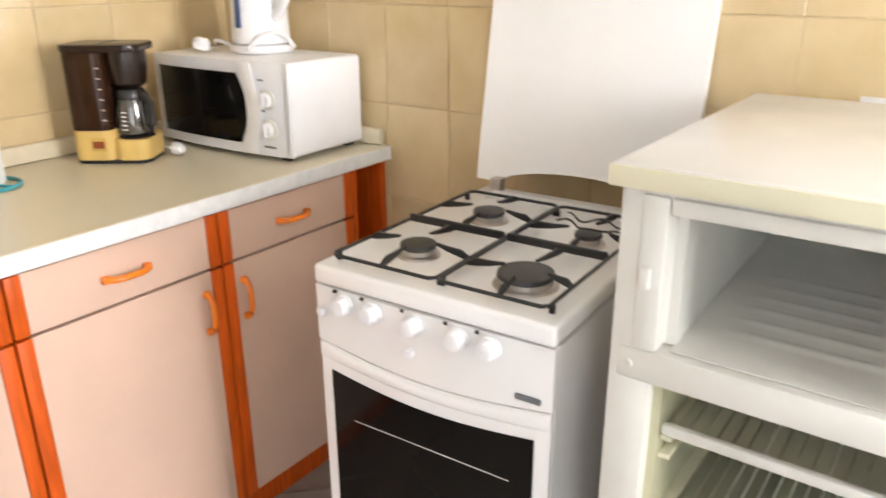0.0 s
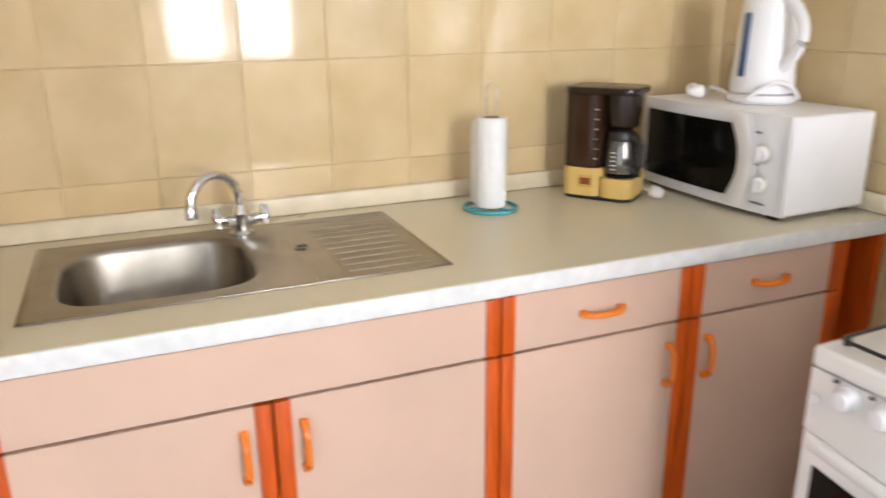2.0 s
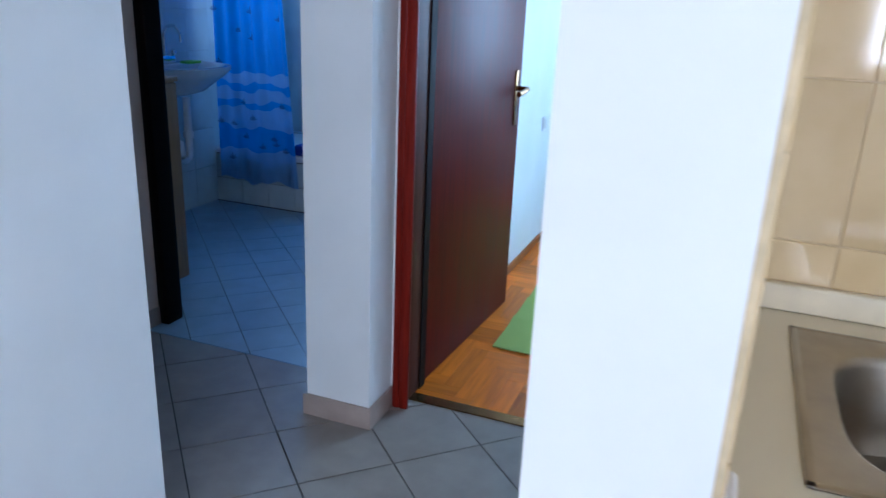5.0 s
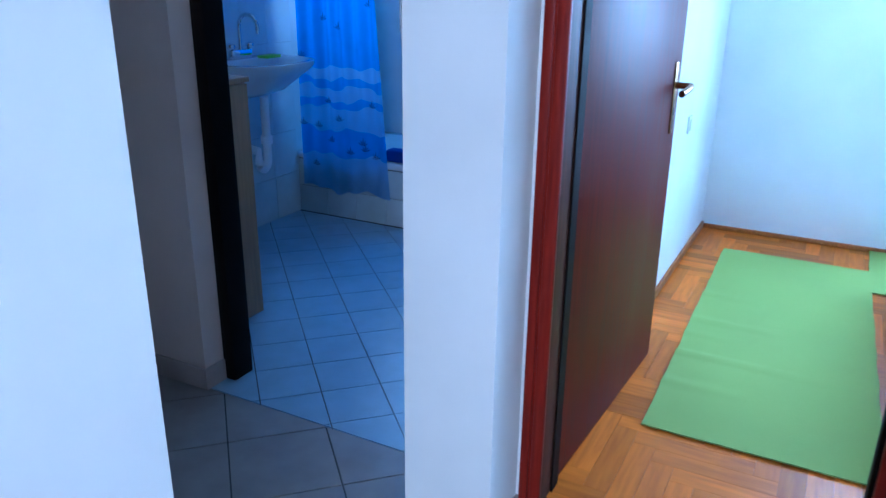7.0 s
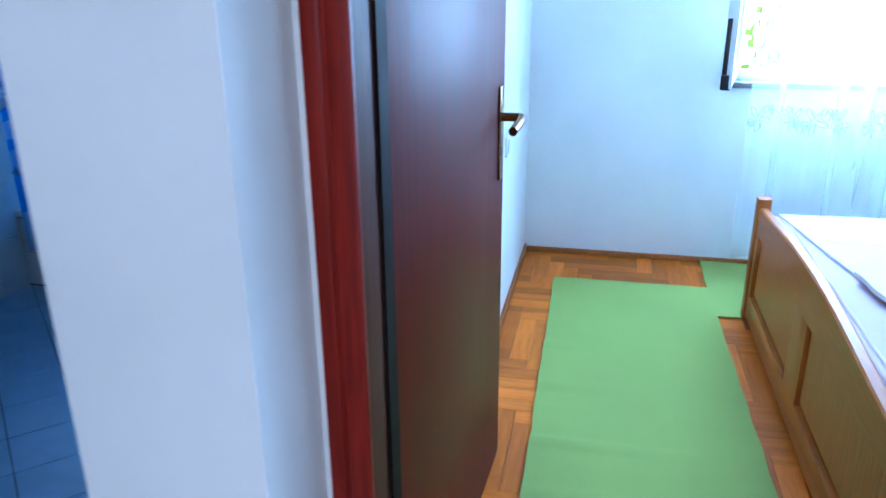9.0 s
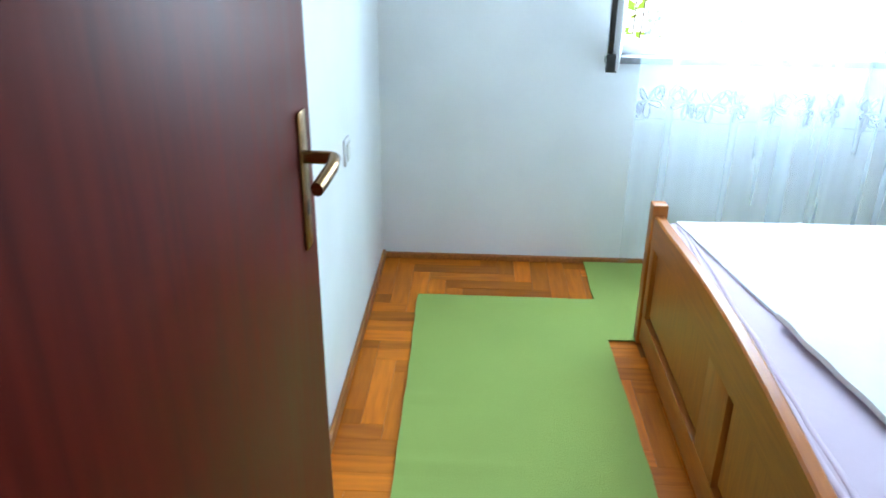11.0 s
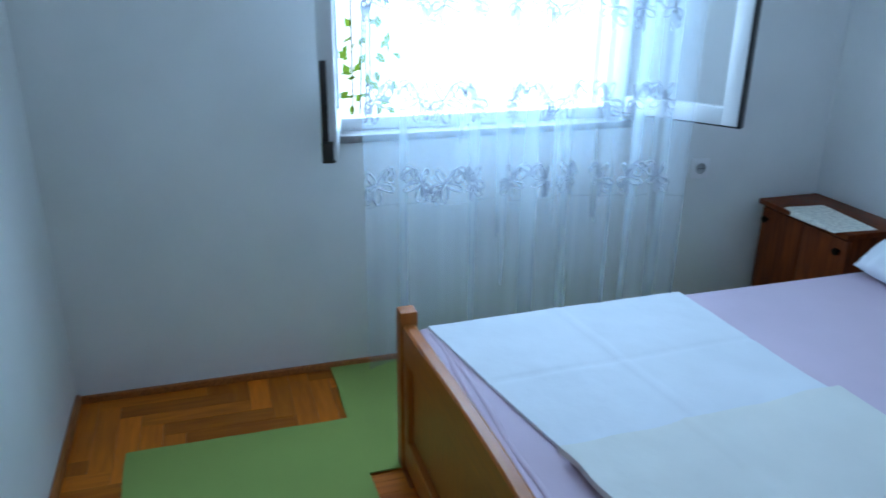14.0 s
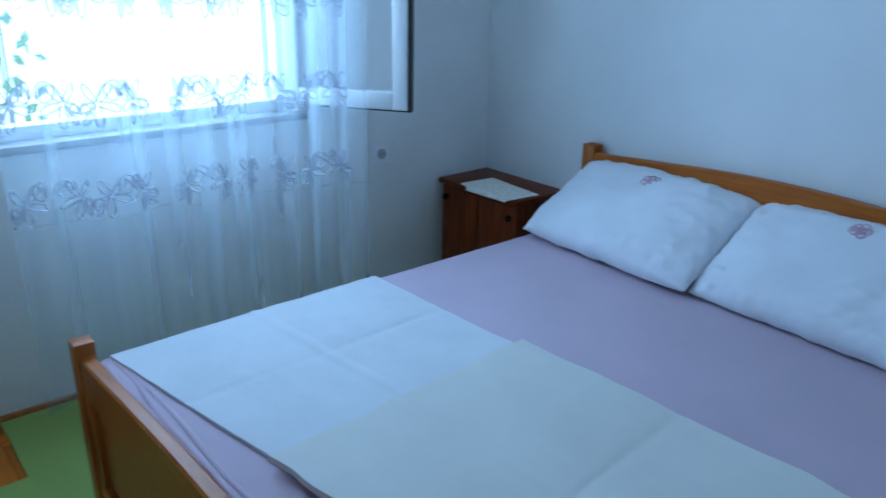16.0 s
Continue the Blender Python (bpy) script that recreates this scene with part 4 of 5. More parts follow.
part("head_top_rail", arched(BY1 - 0.048, BY1 - 0.012, 0.630, 0.725, 0.045, 0.02), PINE, bed, "arched pine headboard rail", 30)
part("head_lower_rail", box(fx0, fx1, BY1 - 0.046, BY1 - 0.016, 0.30, 0.56, 0.004), PINE, bed)
part("slat_base", box(BX0 + 0.045, BX1 - 0.045, BY0 + 0.06, BY1 - 0.06, 0.20, 0.225), PINE, bed)

MX0, MX1, MY0, MY1, MZ = BX0 + 0.003, BX1 - 0.003, BY0 + 0.058, BY1 - 0.062, 0.448
mattress = thing("mattress", (MX0 + MX1) / 2, (MY0 + MY1) / 2, 0.226, "thick mattress under a lilac fitted sheet", "mattress")
bmm = box(MX0, MX1, MY0, MY1, 0.267, MZ, 0.020, 4)
part("fitted_sheet", bmm, LILAC, mattress, "lilac cotton fitted sheet", 60)
for k in range(3):
    # tucked wrinkles of the sheet along the bed's foot
    part("sheet_wrinkle", tube(arc(lambda u: (MX0 + 0.05 + (MX1 - MX0 - 0.12) * u, MY0 + 0.012 + 0.020 * k + 0.010 * noise.noise(Vector((u * 7, k, 4))), MZ - 0.002 - 0.003 * (k == 0) + 0.004 * noise.noise(Vector((u * 9, k, 9)))), 60), 0.0085, 8, None, 0.8), LILAC, mattress, "", 80)


def cloth(c00, c10, c11, c01, z, amp, seed, creases=(), fray=0.004):
    """A thin cloth laid over four plan corners."""
    p = [Vector(c) for c in (c00, c10, c11, c01)]

    def f(u, v):
        q2 = (p[0] * (1 - u) + p[1] * u) * (1 - v) + (p[3] * (1 - u) + p[2] * u) * v
        x, y = q2
        q = Vector((x * 5 + seed, y * 5, seed))
        h = amp * (noise.noise(q) + 0.5 * noise.noise(q * 2.7))
        for axis, at, k in creases:
            d = (u if axis == "u" else v) - at
            h += k * math.exp(-(d / 0.012) ** 2)
        edge = min(u, 1 - u, v, 1 - v)
        wob = fray * noise.noise(Vector((x * 9, y * 9, 3 + seed))) if edge < 0.012 else 0
        return (x + wob, y + wob, z + h + amp)
    return f


blanket_a = solid("folded_sheet", sheet(cloth((MX0 + 0.02, -0.468), (-4.395, -0.350), (-4.425, 0.385), (MX0 + 0.0, 0.365), MZ + 0.006, 0.0030, 2.0, (("v", 0.48, 0.004), ("u", 0.5, -0.003))), 60, 60, 0.008), LINEN, "folded white bed sheet laid across the bed's foot", "bed sheet", "folded sheets on the bed", angle=70)
blanket_b = solid("folded_sheet", sheet(cloth((-4.405, -0.368), (-3.52, -0.235), (-3.60, 0.415), (-4.445, 0.388), MZ + 0.029, 0.0035, 7.0, (("v", 0.42, 0.004), ("u", 0.55, -0.003)), 0.012), 80, 60, 0.016), LINEN_CREAM, "folded off-white bed sheet with a frayed hem on the bed", "bed sheet", "folded sheets on the bed", angle=70)


def pillow(x, y, z, rx, rz, seed, label):
    p = thing("pillow", 0, 0, 0, label, "pillow", "pillows on the bed")

    def half(sign):
        def f(u, v):
            a, b = 2 * u - 1, 2 * v - 1
            k = max(0.0, (1 - abs(a) ** 2.6)) ** 0.5 * max(0.0, (1 - abs(b) ** 2.6)) ** 0.5
            a, b = a * (1 - 0.03 * abs(a * b) ** 3), b * (1 - 0.06 * abs(a * b) ** 3)
            pinch = 1 - 0.05 * (1 - abs(a)) * abs(b) ** 3
            h = 0.085 * k + 0.010 * noise.noise(Vector((a * 3 + seed, b * 3, sign))) * k + 0.060 * abs(noise.noise(Vector((a * 5, b * 4 + seed, sign * 2)))) * k * (1 - k) + (0.012 + 0.016 * max(0.0, -b)) * noise.noise(Vector((a * 13, b * 9 + seed, 5))) * k * (1.15 - k)
            return (0.368 * a * (1 + 0.012 * noise.noise(Vector((b * 6, seed, 1)))) * (1 - 0.04 * (1 - abs(b)) * abs(a) ** 3), 0.235 * b * pinch * (1 + 0.03 * noise.noise(Vector((a * 5, seed, 7)))), sign * h * (1.0 if sign > 0 else 0.55))
        return f
    top = sheet(half(1), 64, 48)
    bot = sheet(half(-1), 64, 48)
    top = joined(top, bot)
    bmesh.ops.remove_doubles(top, verts=top.verts, dist=0.0008)
    bmesh.ops.recalc_face_normals(top, faces=top.faces)
    case = part("pillowcase", top, PILLOW, p, angle=80)
    fl = None
    rnd = random.Random(seed)
    for k in range(3):
        cx, cy = 0.02 + rnd.uniform(-0.04, 0.05), 0.10 + rnd.uniform(-0.02, 0.03)
        for j in range(5):
            an = j * 1.257 + k
            fl = tube(arc(lambda u: (cx + 0.016 * math.cos(an) + 0.013 * math.cos(6.28 * u), cy + 0.016 * math.sin(an) + 0.013 * math.sin(6.28 * u), 0.083 - 0.003 * k), 10), 0.0022, 5, fl, 0.6)
    part("embroidery", fl, PINK_PRINT, case, "faded pink embroidered flowers")
    p.matrix_world = pose(x, y, z, rx, 0, rz)
    return p


pillow(-4.708, 1.216, MZ + 0.134, 29, -3, 3, "white pillow with pink embroidered flowers against the headboard")
pillow(-4.005, 1.222, MZ + 0.130, 31, -2, 8, "white pillow with faded pink flowers on the lilac sheet")

# rugs
def rug(name, x0, x1, y0, y1, z, seed, label, skew=0.0):
    def f(u, v):
        x, y = x0 + (x1 - x0) * u, y0 + (y1 - y0) * v + skew * u
        wv = 0.006 * noise.noise(Vector((x * 6, y * 6, seed)))
        wave = sum(h * math.exp(-((u - c) * (x1 - x0) / 0.016) ** 2) * max(0.0, 1 - v * reach) * bool(skew) for c, h, reach in ((0.36, 0.006, 2.5), (0.52, 0.009, 1.6), (0.60, 0.006, 3.0), (0.70, 0.010, 1.1), (0.83, 0.008, 2.0)))
        return (x + (wv if u in (0, 1) else 0), y + (wv if v in (0, 1) else 0), z + 0.001 + 0.001 * noise.noise(Vector((x * 4, y * 4, seed))) + wave)
    return solid(name, sheet(f, 80, 30, 0.005), RUG, label, "rug", "green rugs", angle=70)


rug("woven_rug", -5.345, -3.44, -1.345, -0.655, 0.009, 1.0, "green woven cotton runner on the parquet before the bed", 0.035)
rug("woven_rug", -5.70, -5.045, -0.66, 1.05, 0.0085, 4.0, "green woven cotton rug between bed and window")

# nightstand
NX0, NX1, NY0, NY1, NZ = -5.665, -5.215, 1.145, 1.425, 0.528
ns = thing("nightstand", (NX0 + NX1) / 2, (NY0 + NY1) / 2, 0, "dark cherry bedside cabinet in the room's corner", "nightstand")
part("top", box(NX0 - 0.012, NX1 + 0.012, NY0 - 0.014, NY1, NZ - 0.022, NZ, 0.005), CHERRY, ns)
part("body", box(NX0, NX1, NY0 + 0.016, NY1 - 0.004, 0.04, NZ - 0.0225, 0.003), CHERRY, ns)
for i in range(2):
    a = NX0 + 0.006 + i * 0.228
    d = part("door", box(a, a + 0.224, NY0, NY0 + 0.0155, 0.06, NZ - 0.03, 0.004), CHERRY, ns)
    part("knob", moved(lathe(0, 0, [(0.006, 0), (0.006, 0.008), (0.014, 0.014), (0.013, 0.022), (0.005, 0.025)], 16), pose(a + (0.035 if i == 0 else 0.19), NY0, NZ - 0.075, 90)), DARK, d, "dark round knob")
part("plinth", box(NX0 + 0.01, NX1 - 0.01, NY0 + 0.03, NY1 - 0.01, 0.0, 0.0395), CHERRY, ns)


def doily(u, v):
    x, y = -5.375 + (u - 0.5) * 0.30, 1.205 + (v - 0.5) * 0.19
    s = 0.004 * abs(math.sin(u * 40)) * (1 if v < 0.05 else 0)
    over = max(0.0, (NY0 - 0.016) - (y - s)) * (1.3 - u)
    return (x, max(y - s, NY0 - 0.020), NZ + 0.004 - over * 0.9)


cloth_thing = moved(sheet(doily, 60, 24, 0.002), Matrix.Translation((-5.43, 1.225, 0)) @ Matrix.Rotation(radians(-6), 4, "Z") @ Matrix.Translation((5.43, -1.225, 0)))
solid("lace_doily", cloth_thing, mat("cream_lace", (0.84, 0.81, 0.72), 0.95, var=0.14, scale=70, bump=0.5, bscale=160), "cream crocheted doily on the bedside cabinet", "doily", angle=70)

# socket, switch
def plate(name, x, y, z, axis, label, w=0.08):
    p = thing(name, x, y, z, label, name.split("_")[-1])
    if axis == "x":
        part("plate", box(x, x + 0.009, y - w / 2, y + w / 2, z - 0.04, z + 0.04, 0.003), WHITE_PLASTIC, p)
        part("well", moved(lathe(0, 0, [(0.021, 0), (0.022, 0.004), (0.017, 0.0045), (0.016, 0.001)], 24), pose(x + 0.0085, y, z, 0, 90)), mat("grey_socket_well", (0.46, 0.46, 0.47), 0.5), p)
        for s in (-1, 1):
            part("pin_hole", moved(lathe(0, 0, [(0.003, 0), (0.003, 0.0015)], 10), pose(x + 0.0128, y + s * 0.0085, z, 0, 90)), BLACK, p)
    else:
        part("plate", box(x - w / 2, x + w / 2, y, y + 0.009, z - 0.04, z + 0.04, 0.003), WHITE_PLASTIC, p)
        part("rocker", box(x - 0.024, x + 0.024, y + 0.009, y + 0.014, z - 0.028, z + 0.028, 0.003), GREYISH, p)
    return p


plate("wall_socket", -5.7045, 0.842, 0.668, "x", "white wall socket beside the bedroom window")
plate("light_switch", -4.886, -1.5235, 0.725, "y", "white light switch on the bedroom wall", 0.07)

# window with two sashes that stand open inwards
WY0, WY1, WZ0, WZ1 = -0.62, 0.47, 0.875, 2.05
win = thing("window_1", -5.85, (WY0 + WY1) / 2, WZ0, "white double window with both sashes open inwards", "window", kind="structure")
fr_bm = box(-5.82, -5.76, WY0, WY0 + 0.045, WZ0, WZ1, 0.003)
fr_bm = box(-5.82, -5.76, WY1 - 0.045, WY1, WZ0, WZ1, 0.003, bm=fr_bm)
fr_bm = box(-5.82, -5.76, WY0 + 0.045, WY1 - 0.045, WZ0, WZ0 + 0.045, 0.003, bm=fr_bm)
fr_bm = box(-5.82, -5.76, WY0 + 0.045, WY1 - 0.045, WZ1 - 0.045, WZ1, 0.003, bm=fr_bm)
part("window_frame", fr_bm, FRAME_WHITE, win)
part("window_sill", box(-5.76, -5.675, WY0 - 0.03, WY1 + 0.03, WZ0 - 0.022, WZ0 + 0.004, 0.004), SILL, win, "grey stone window sill")


def sash(hy, angle, s):
    """An open sash hinged at hy; s is the way it runs from the hinge when shut."""
    w, z0, z1 = (0.515 if s > 0 else 0.47), WZ0 + 0.035, WZ1 - 0.035
    m = Matrix.Translation((-5.742, hy, 0)) @ Matrix.Rotation(radians(angle), 4, "Z")
    def rail(a, b, z0_, z1_, d0=-0.022, d1=0.022, r=0.004):
        return moved(box(d0, d1, min(s * a, s * b), max(s * a, s * b), z0_, z1_, r), m)
    bm = rail(0.0, 0.055, z0, z1)
    bm = joined(bm, rail(w - 0.055, w, z0, z1))
    bm = joined(bm, rail(0.0555, w - 0.0555, z0, z0 + 0.06))
    bm = joined(bm, rail(0.0555, w - 0.0555, z1 - 0.06, z1))
    sa = part("sash", bm, FRAME_WHITE, win, "white window sash standing open")
    part("pane", rail(0.054, w - 0.054, z0 + 0.058, z1 - 0.058, -0.003, 0.003, 0), GLASS, sa)
    gk = rail(0.0, w, z0 - 0.006, z0 - 0.0005, -0.016, 0.016, 0.001)
    if s < 0:
        gk = joined(gk, rail(w + 0.0005, w + 0.010, z0 - 0.006, z1, -0.020, 0.020, 0.001))
    part("gasket", gk, BLACK, sa, "black rubber seal")
    if s > 0:
        part("latch", joined(rail(w + 0.002, w + 0.024, z0 - 0.002, z0 + 0.055, -0.012, 0.020, 0.003), rail(w + 0.002, w + 0.014, z0 + 0.056, z0 + 0.27, 0.000, 0.018, 0.002)), BLACK, sa, "black metal latch bar")
    return sa


sash(WY0 + 0.02, -101, 1)
sash(WY1 - 0.02, 125, -1)

# curtain
def drape(u, v):
    y = -0.575 + 1.12 * u
    wave = u * 61 + 1.5 * math.sin(u * 9)
    fold = 0.009 * math.sin(wave) + 0.016 * math.sin(u * 23 + 2)
    k = 0.45 + 0.55 * (1 - v)
    return (-5.445 + fold * k + 0.07 * max(0, u - 0.8) / 0.2, y + 0.015 * math.cos(wave + 0.7) * k, 0.13 + 2.07 * v + 0.012 * noise.noise(Vector((u * 9, 0, 2))) * (1 - v))


VEIL = clear("veil", (0.93, 0.95, 0.98), 0.9, 0.26)
vn, vl = VEIL.node_tree.nodes, VEIL.node_tree.links
tr = vn.new("ShaderNodeBsdfTranslucent")
# the window's blue glow is put into the white net's translucent colour
tr.inputs[0].default_value = (0.68, 0.85, 1.0, 1)
mx2 = vn.new("ShaderNodeMixShader")
mx2.inputs[0].default_value = 0.62
vl.new(vn["Principled BSDF"].outputs[0], mx2.inputs[1])
vl.new(tr.outputs[0], mx2.inputs[2])
vl.new(mx2.outputs[0], vn["Mix Shader"].inputs[2])
# the net is gathered: threads stand denser in upright streaks
vc, vm, vx, vr = vn.new("ShaderNodeTexCoord"), vn.new("ShaderNodeMapping"), vn.new("ShaderNodeTexNoise"), vn.new("ShaderNodeMapRange")
vm.inputs["Scale"].default_value = (0.4, 6.0, 0.10)
vx.inputs["Scale"].default_value, vx.inputs["Detail"].default_value, vx.inputs["Roughness"].default_value = 2.4, 1.5, 0.5
vr.inputs["From Min"].default_value, vr.inputs["From Max"].default_value = 0.36, 0.70
vr.inputs["To Min"].default_value, vr.inputs["To Max"].default_value = 0.17, 0.36
vl.new(vc.outputs["Object"], vm.inputs["Vector"])
vl.new(vm.outputs[0], vx.inputs["Vector"])
vl.new(vx.outputs[0], vr.inputs["Value"])
vl.new(vr.outputs[0], vn["Mix Shader"].inputs[0])
LACE = clear("lace_thread", (0.76, 0.81, 0.90), 0.95, 0.32)
cur = thing("net_curtain", -5.45, 0.03, 0.13, "sheer white net curtain with embroidered scroll bands", "curtain")
part("veil", sheet(drape, 420, 30), VEIL, cur, "", 80)


def motif(q, m):
    """One unbroken embroidered line: a scroll, a five-petalled flower and a second scroll."""
    if q < 0.3:
        a = q / 0.3
        r = 0.06 + 0.17 * a
        return (m * (-0.32 + r * math.cos(10 * a)), 0.16 + r * math.sin(10 * a) * 1.2)
    if q < 0.7:
        a = (q - 0.3) / 0.4 * 2 * math.pi
        r = 0.24 + 0.20 * math.cos(5 * a)
        return (m * r * math.cos(a + 2.2), -0.05 + r * math.sin(a + 2.2) * 1.1)
    a = 1 - (q - 0.7) / 0.3
    r = 0.05 + 0.16 * a
    return (m * (0.30 + r * math.cos(9 * a + 2.5)), -0.22 + r * math.sin(9 * a + 2.5) * 1.2)


def scrolls(z, h, band, seed):
    """A band of embroidered motifs that follow the folds."""
    rnd = random.Random(seed)
    at = 0.05
    k = 0
    while at < 0.97:
        m, wide, turn = (1 if k % 2 else -1), rnd.uniform(0.60, 0.90), rnd.uniform(-0.15, 0.15)

        def point(q):
            dx, dz = motif(q, m)
            u = min(0.995, max(0.005, at + (dx * wide + turn * dz) * h / 1.09))
            p = drape(u, (z + dz * h - 0.035 * (u - 0.5) - 0.13) / 2.07)
            return (p[0] + 0.003, p[1], p[2])
        part("scroll_motif", tube(arc(point, 130), 0.0044, 4, None, 0.9), LACE, band, "", 80)
        at += (0.098 if k % 3 else 0.128) * (0.6 + 0.4 * wide)
        k += 1


for z, h in ((1.022, 0.138), (0.757, 0.128), (1.312, 0.138)):
    band = part("embroidered_band", sheet(lambda u, v: tuple(Vector(drape(u, (z + (v - 0.5) * 0.004 - 0.035 * (u - 0.5) - 0.56 * h - 0.13) / 2.07)) + Vector((0.002, 0, 0))), 200, 1), VEIL, cur, "pale grey embroidered scroll band", 80)
    scrolls(z, h, band, int(z * 100))
rodt = thing("curtain_rail", -5.5, 0.0, 2.21, "white curtain rail under the ceiling", "curtain rail")
part("rail", box(-5.47, -5.42, -0.75, 0.85, 2.2, 2.22, 0.004), WHITE_PLASTIC, rodt)
part("bracket", box(-5.704, -5.47, -0.60, -0.57, 2.2, 2.215), WHITE_PLASTIC, rodt)
part("bracket", box(-5.704, -5.47, 0.60, 0.63, 2.2, 2.215), WHITE_PLASTIC, rodt)
bb = box(-5.7045, -5.688, -1.523, 1.43, 0.0, 0.026, 0.003)
bb = box(-5.688, -3.10, -1.523, -1.510, 0.0, 0.042, 0.003, bm=bb)
bb = box(-5.68, -3.10, 1.426, 1.4395, 0.0, 0.042, 0.003, bm=bb)
solid("baseboard", bb, OAK_TRIM, "narrow oak skirting along the bedroom walls", "baseboard", kind="structure")

# ---- doors ----
door1 = thing("door_1", -3.10, -1.44, 0, "dark mahogany bedroom door standing open", "door", kind="structure")
HX, HY = -3.040, -1.473
leaf_l = 0.90
dm = Matrix.Translation((HX, HY, 0)) @ Matrix.Rotation(radians(-2.9), 4, "Z")
leaf = part("leaf", moved(box(-leaf_l, 0, -0.020, 0.020, 0.008, 2.04, 0.003), dm), MAHOG, door1, "polished dark mahogany leaf")


def lever(side):
    y0 = side * 0.0205
    bm = moved(box(-0.838 - 0.019, -0.838 + 0.019, min(y0, y0 + side * 0.006), max(y0, y0 + side * 0.006), 0.865, 1.100, 0.003), dm)
    pl = part("handle_plate", bm, BRASS, door1, "long aged brass door plate")
    bm = moved(tube([(-0.838, y0, 1.024), (-0.838, y0 + side * 0.045, 1.024)], 0.011, 14), dm)
    bm = joined(bm, moved(tube([(-0.838, y0 + side * 0.045, 1.024), (-0.832, y0 + side * 0.054, 1.024), (-0.801, y0 + side * 0.058, 1.021), (-0.756, y0 + side * 0.056, 1.016), (-0.721, y0 + side * 0.054, 1.012)], 0.0105, 12, flat=1.1), dm))
    part("lever", bm, BRASS, pl, "angled brass lever handle")
    part("keyhole", moved(box(-0.842, -0.834, min(y0 + side * 0.006, y0 + side * 0.0072), max(y0 + side * 0.006, y0 + side * 0.0072), 0.925, 0.950, 0.0), dm), BLACK, pl)


lever(1)
lever(-1)
# frame of the bedroom door
fb = box(-3.036, -2.845, -1.4965, -1.452, 0, 2.08, 0.003)
fb = box(-3.085, -2.845, -0.698, -0.6605, 0, 2.08, 0.003, bm=fb)
fb = box(-3.036, -2.845, -1.452, -0.698, 2.045, 2.0795, 0.003, bm=fb)
dframe = part("door_frame", fb, mat("brown_door_lining", (0.085, 0.030, 0.018), 0.5, var=0.2, scale=8, stretch=(14, 14, 0.7), spec=0.08), door1, "brown stained wooden door lining")
# stops in near-black; the hinge-side one paints the shaded gap before the leaf
part("door_stop", box(-3.034, -2.985, -1.4515, -1.4465, 0, 2.045, 0.001, 1), DARK, dframe)
part("door_stop", box(-3.040, -2.99, -0.713, -0.6985, 0, 2.045, 0.002), DARK, dframe)
for a, b in ((-1.487, -1.430), (-0.72, -0.63)):
    w3 = (b - a) / 3
    cs = box(-2.8445, -2.834, a, b, 0, 2.10, 0.002)
    cs = box(-2.836, -2.829, a, a + w3 * 1.2, 0, 2.10, 0.003, bm=cs)
    cs = box(-2.836, -2.830, a + w3 * 1.5, b, 0, 2.10, 0.003, bm=cs)
    part("casing", cs, MAHOG_RED, door1, "red-stained wooden casing with a groove")
wall("wall_plaster_edge", [(-2.860, -2.838, -1.4966, -1.4875, 0.0, 2.12)], label="white plaster edge beside the door casing")
solid("threshold", box(-2.952, -2.90, -1.452, -0.698, -0.001, 0.004), BRASS, "thin brass threshold strip", "threshold", kind="structure")

# bathroom door
door2 = thing("door_2", -3.0, -2.65, 0, "dark stained bathroom door frame without a leaf in view", "door", kind="structure")
part("door_frame", box(-3.122, -3.03, -2.689, -2.640, 0, 2.06, 0.004), DARK, door2, "dark stained door frame")
part("door_frame", box(-3.122, -3.03, -1.85, -1.8005, 0, 2.06, 0.004), DARK, door2, "dark stained door frame")
bc = thing("bathroom_cabinet", -3.3, -3.27, 0, "tan low cabinet behind the bathroom doorway", "cabinet")
part("body", box(-3.502, -3.14, -3.60, -2.922, 0.02, 0.970, 0.003), TAN_WOOD, bc)
part("front_panel", box(-3.498, -3.145, -2.921, -2.908, 0.03, 0.965, 0.003), TAN_WOOD, bc)
part("top", box(-3.508, -3.135, -3.60, -2.904, 0.9705, 0.990, 0.003), TAN_WOOD, bc)
part("plinth", box(-3.44, -3.15, -3.58, -2.97, 0.0, 0.0195), DARK, bc)
# further door at the hall's end
door3 = thing("door_3", -2.94, -3.3, 0, "brown wooden door in a brown frame", "door", kind="structure")
part("door_frame", box(-2.9445, -2.925, -3.06, -3.0, 0, 2.06, 0.004), TAN_WOOD, door3)
part("leaf", box(-2.9445, -2.935, -3.598, -3.0605, 0.008, 2.04, 0.003), TAN_WOOD, door3)

# skirting of the hall
sk = box(-2.668, -2.657, -1.745, -1.497, 0.0, 0.078, 0.002)
sk = box(-2.86, -2.657, -1.4968, -1.486, 0.0, 0.078, 0.002, bm=sk)
sk = box(-2.9445, -2.934, -2.999, -2.69, 0.0, 0.078, 0.002, bm=sk)
sk = box(-3.03, -2.934, -2.6895, -2.679, 0.0, 0.078, 0.002, bm=sk)
solid("trim", sk, SKIRT, "brownish tile skirting along the hall walls", "trim", kind="structure")

# ---- bathroom ----
WXC, WYB, WZ = -4.30, -3.728, 0.945
basin = thing("washbasin", WXC, WYB, 0.7, "white ceramic washbasin on the tiled wall", "washbasin")


def basin_ring(k, z, dip=0.0):
    out = []
    for i in range(40):
        a = math.pi * i / 39
        out.append((WXC - 0.31 * k * math.copysign(abs(math.cos(a)) ** 0.8, math.cos(a)), WYB + 0.008 + 0.42 * k * math.sin(a) ** 0.6, z))
    return out


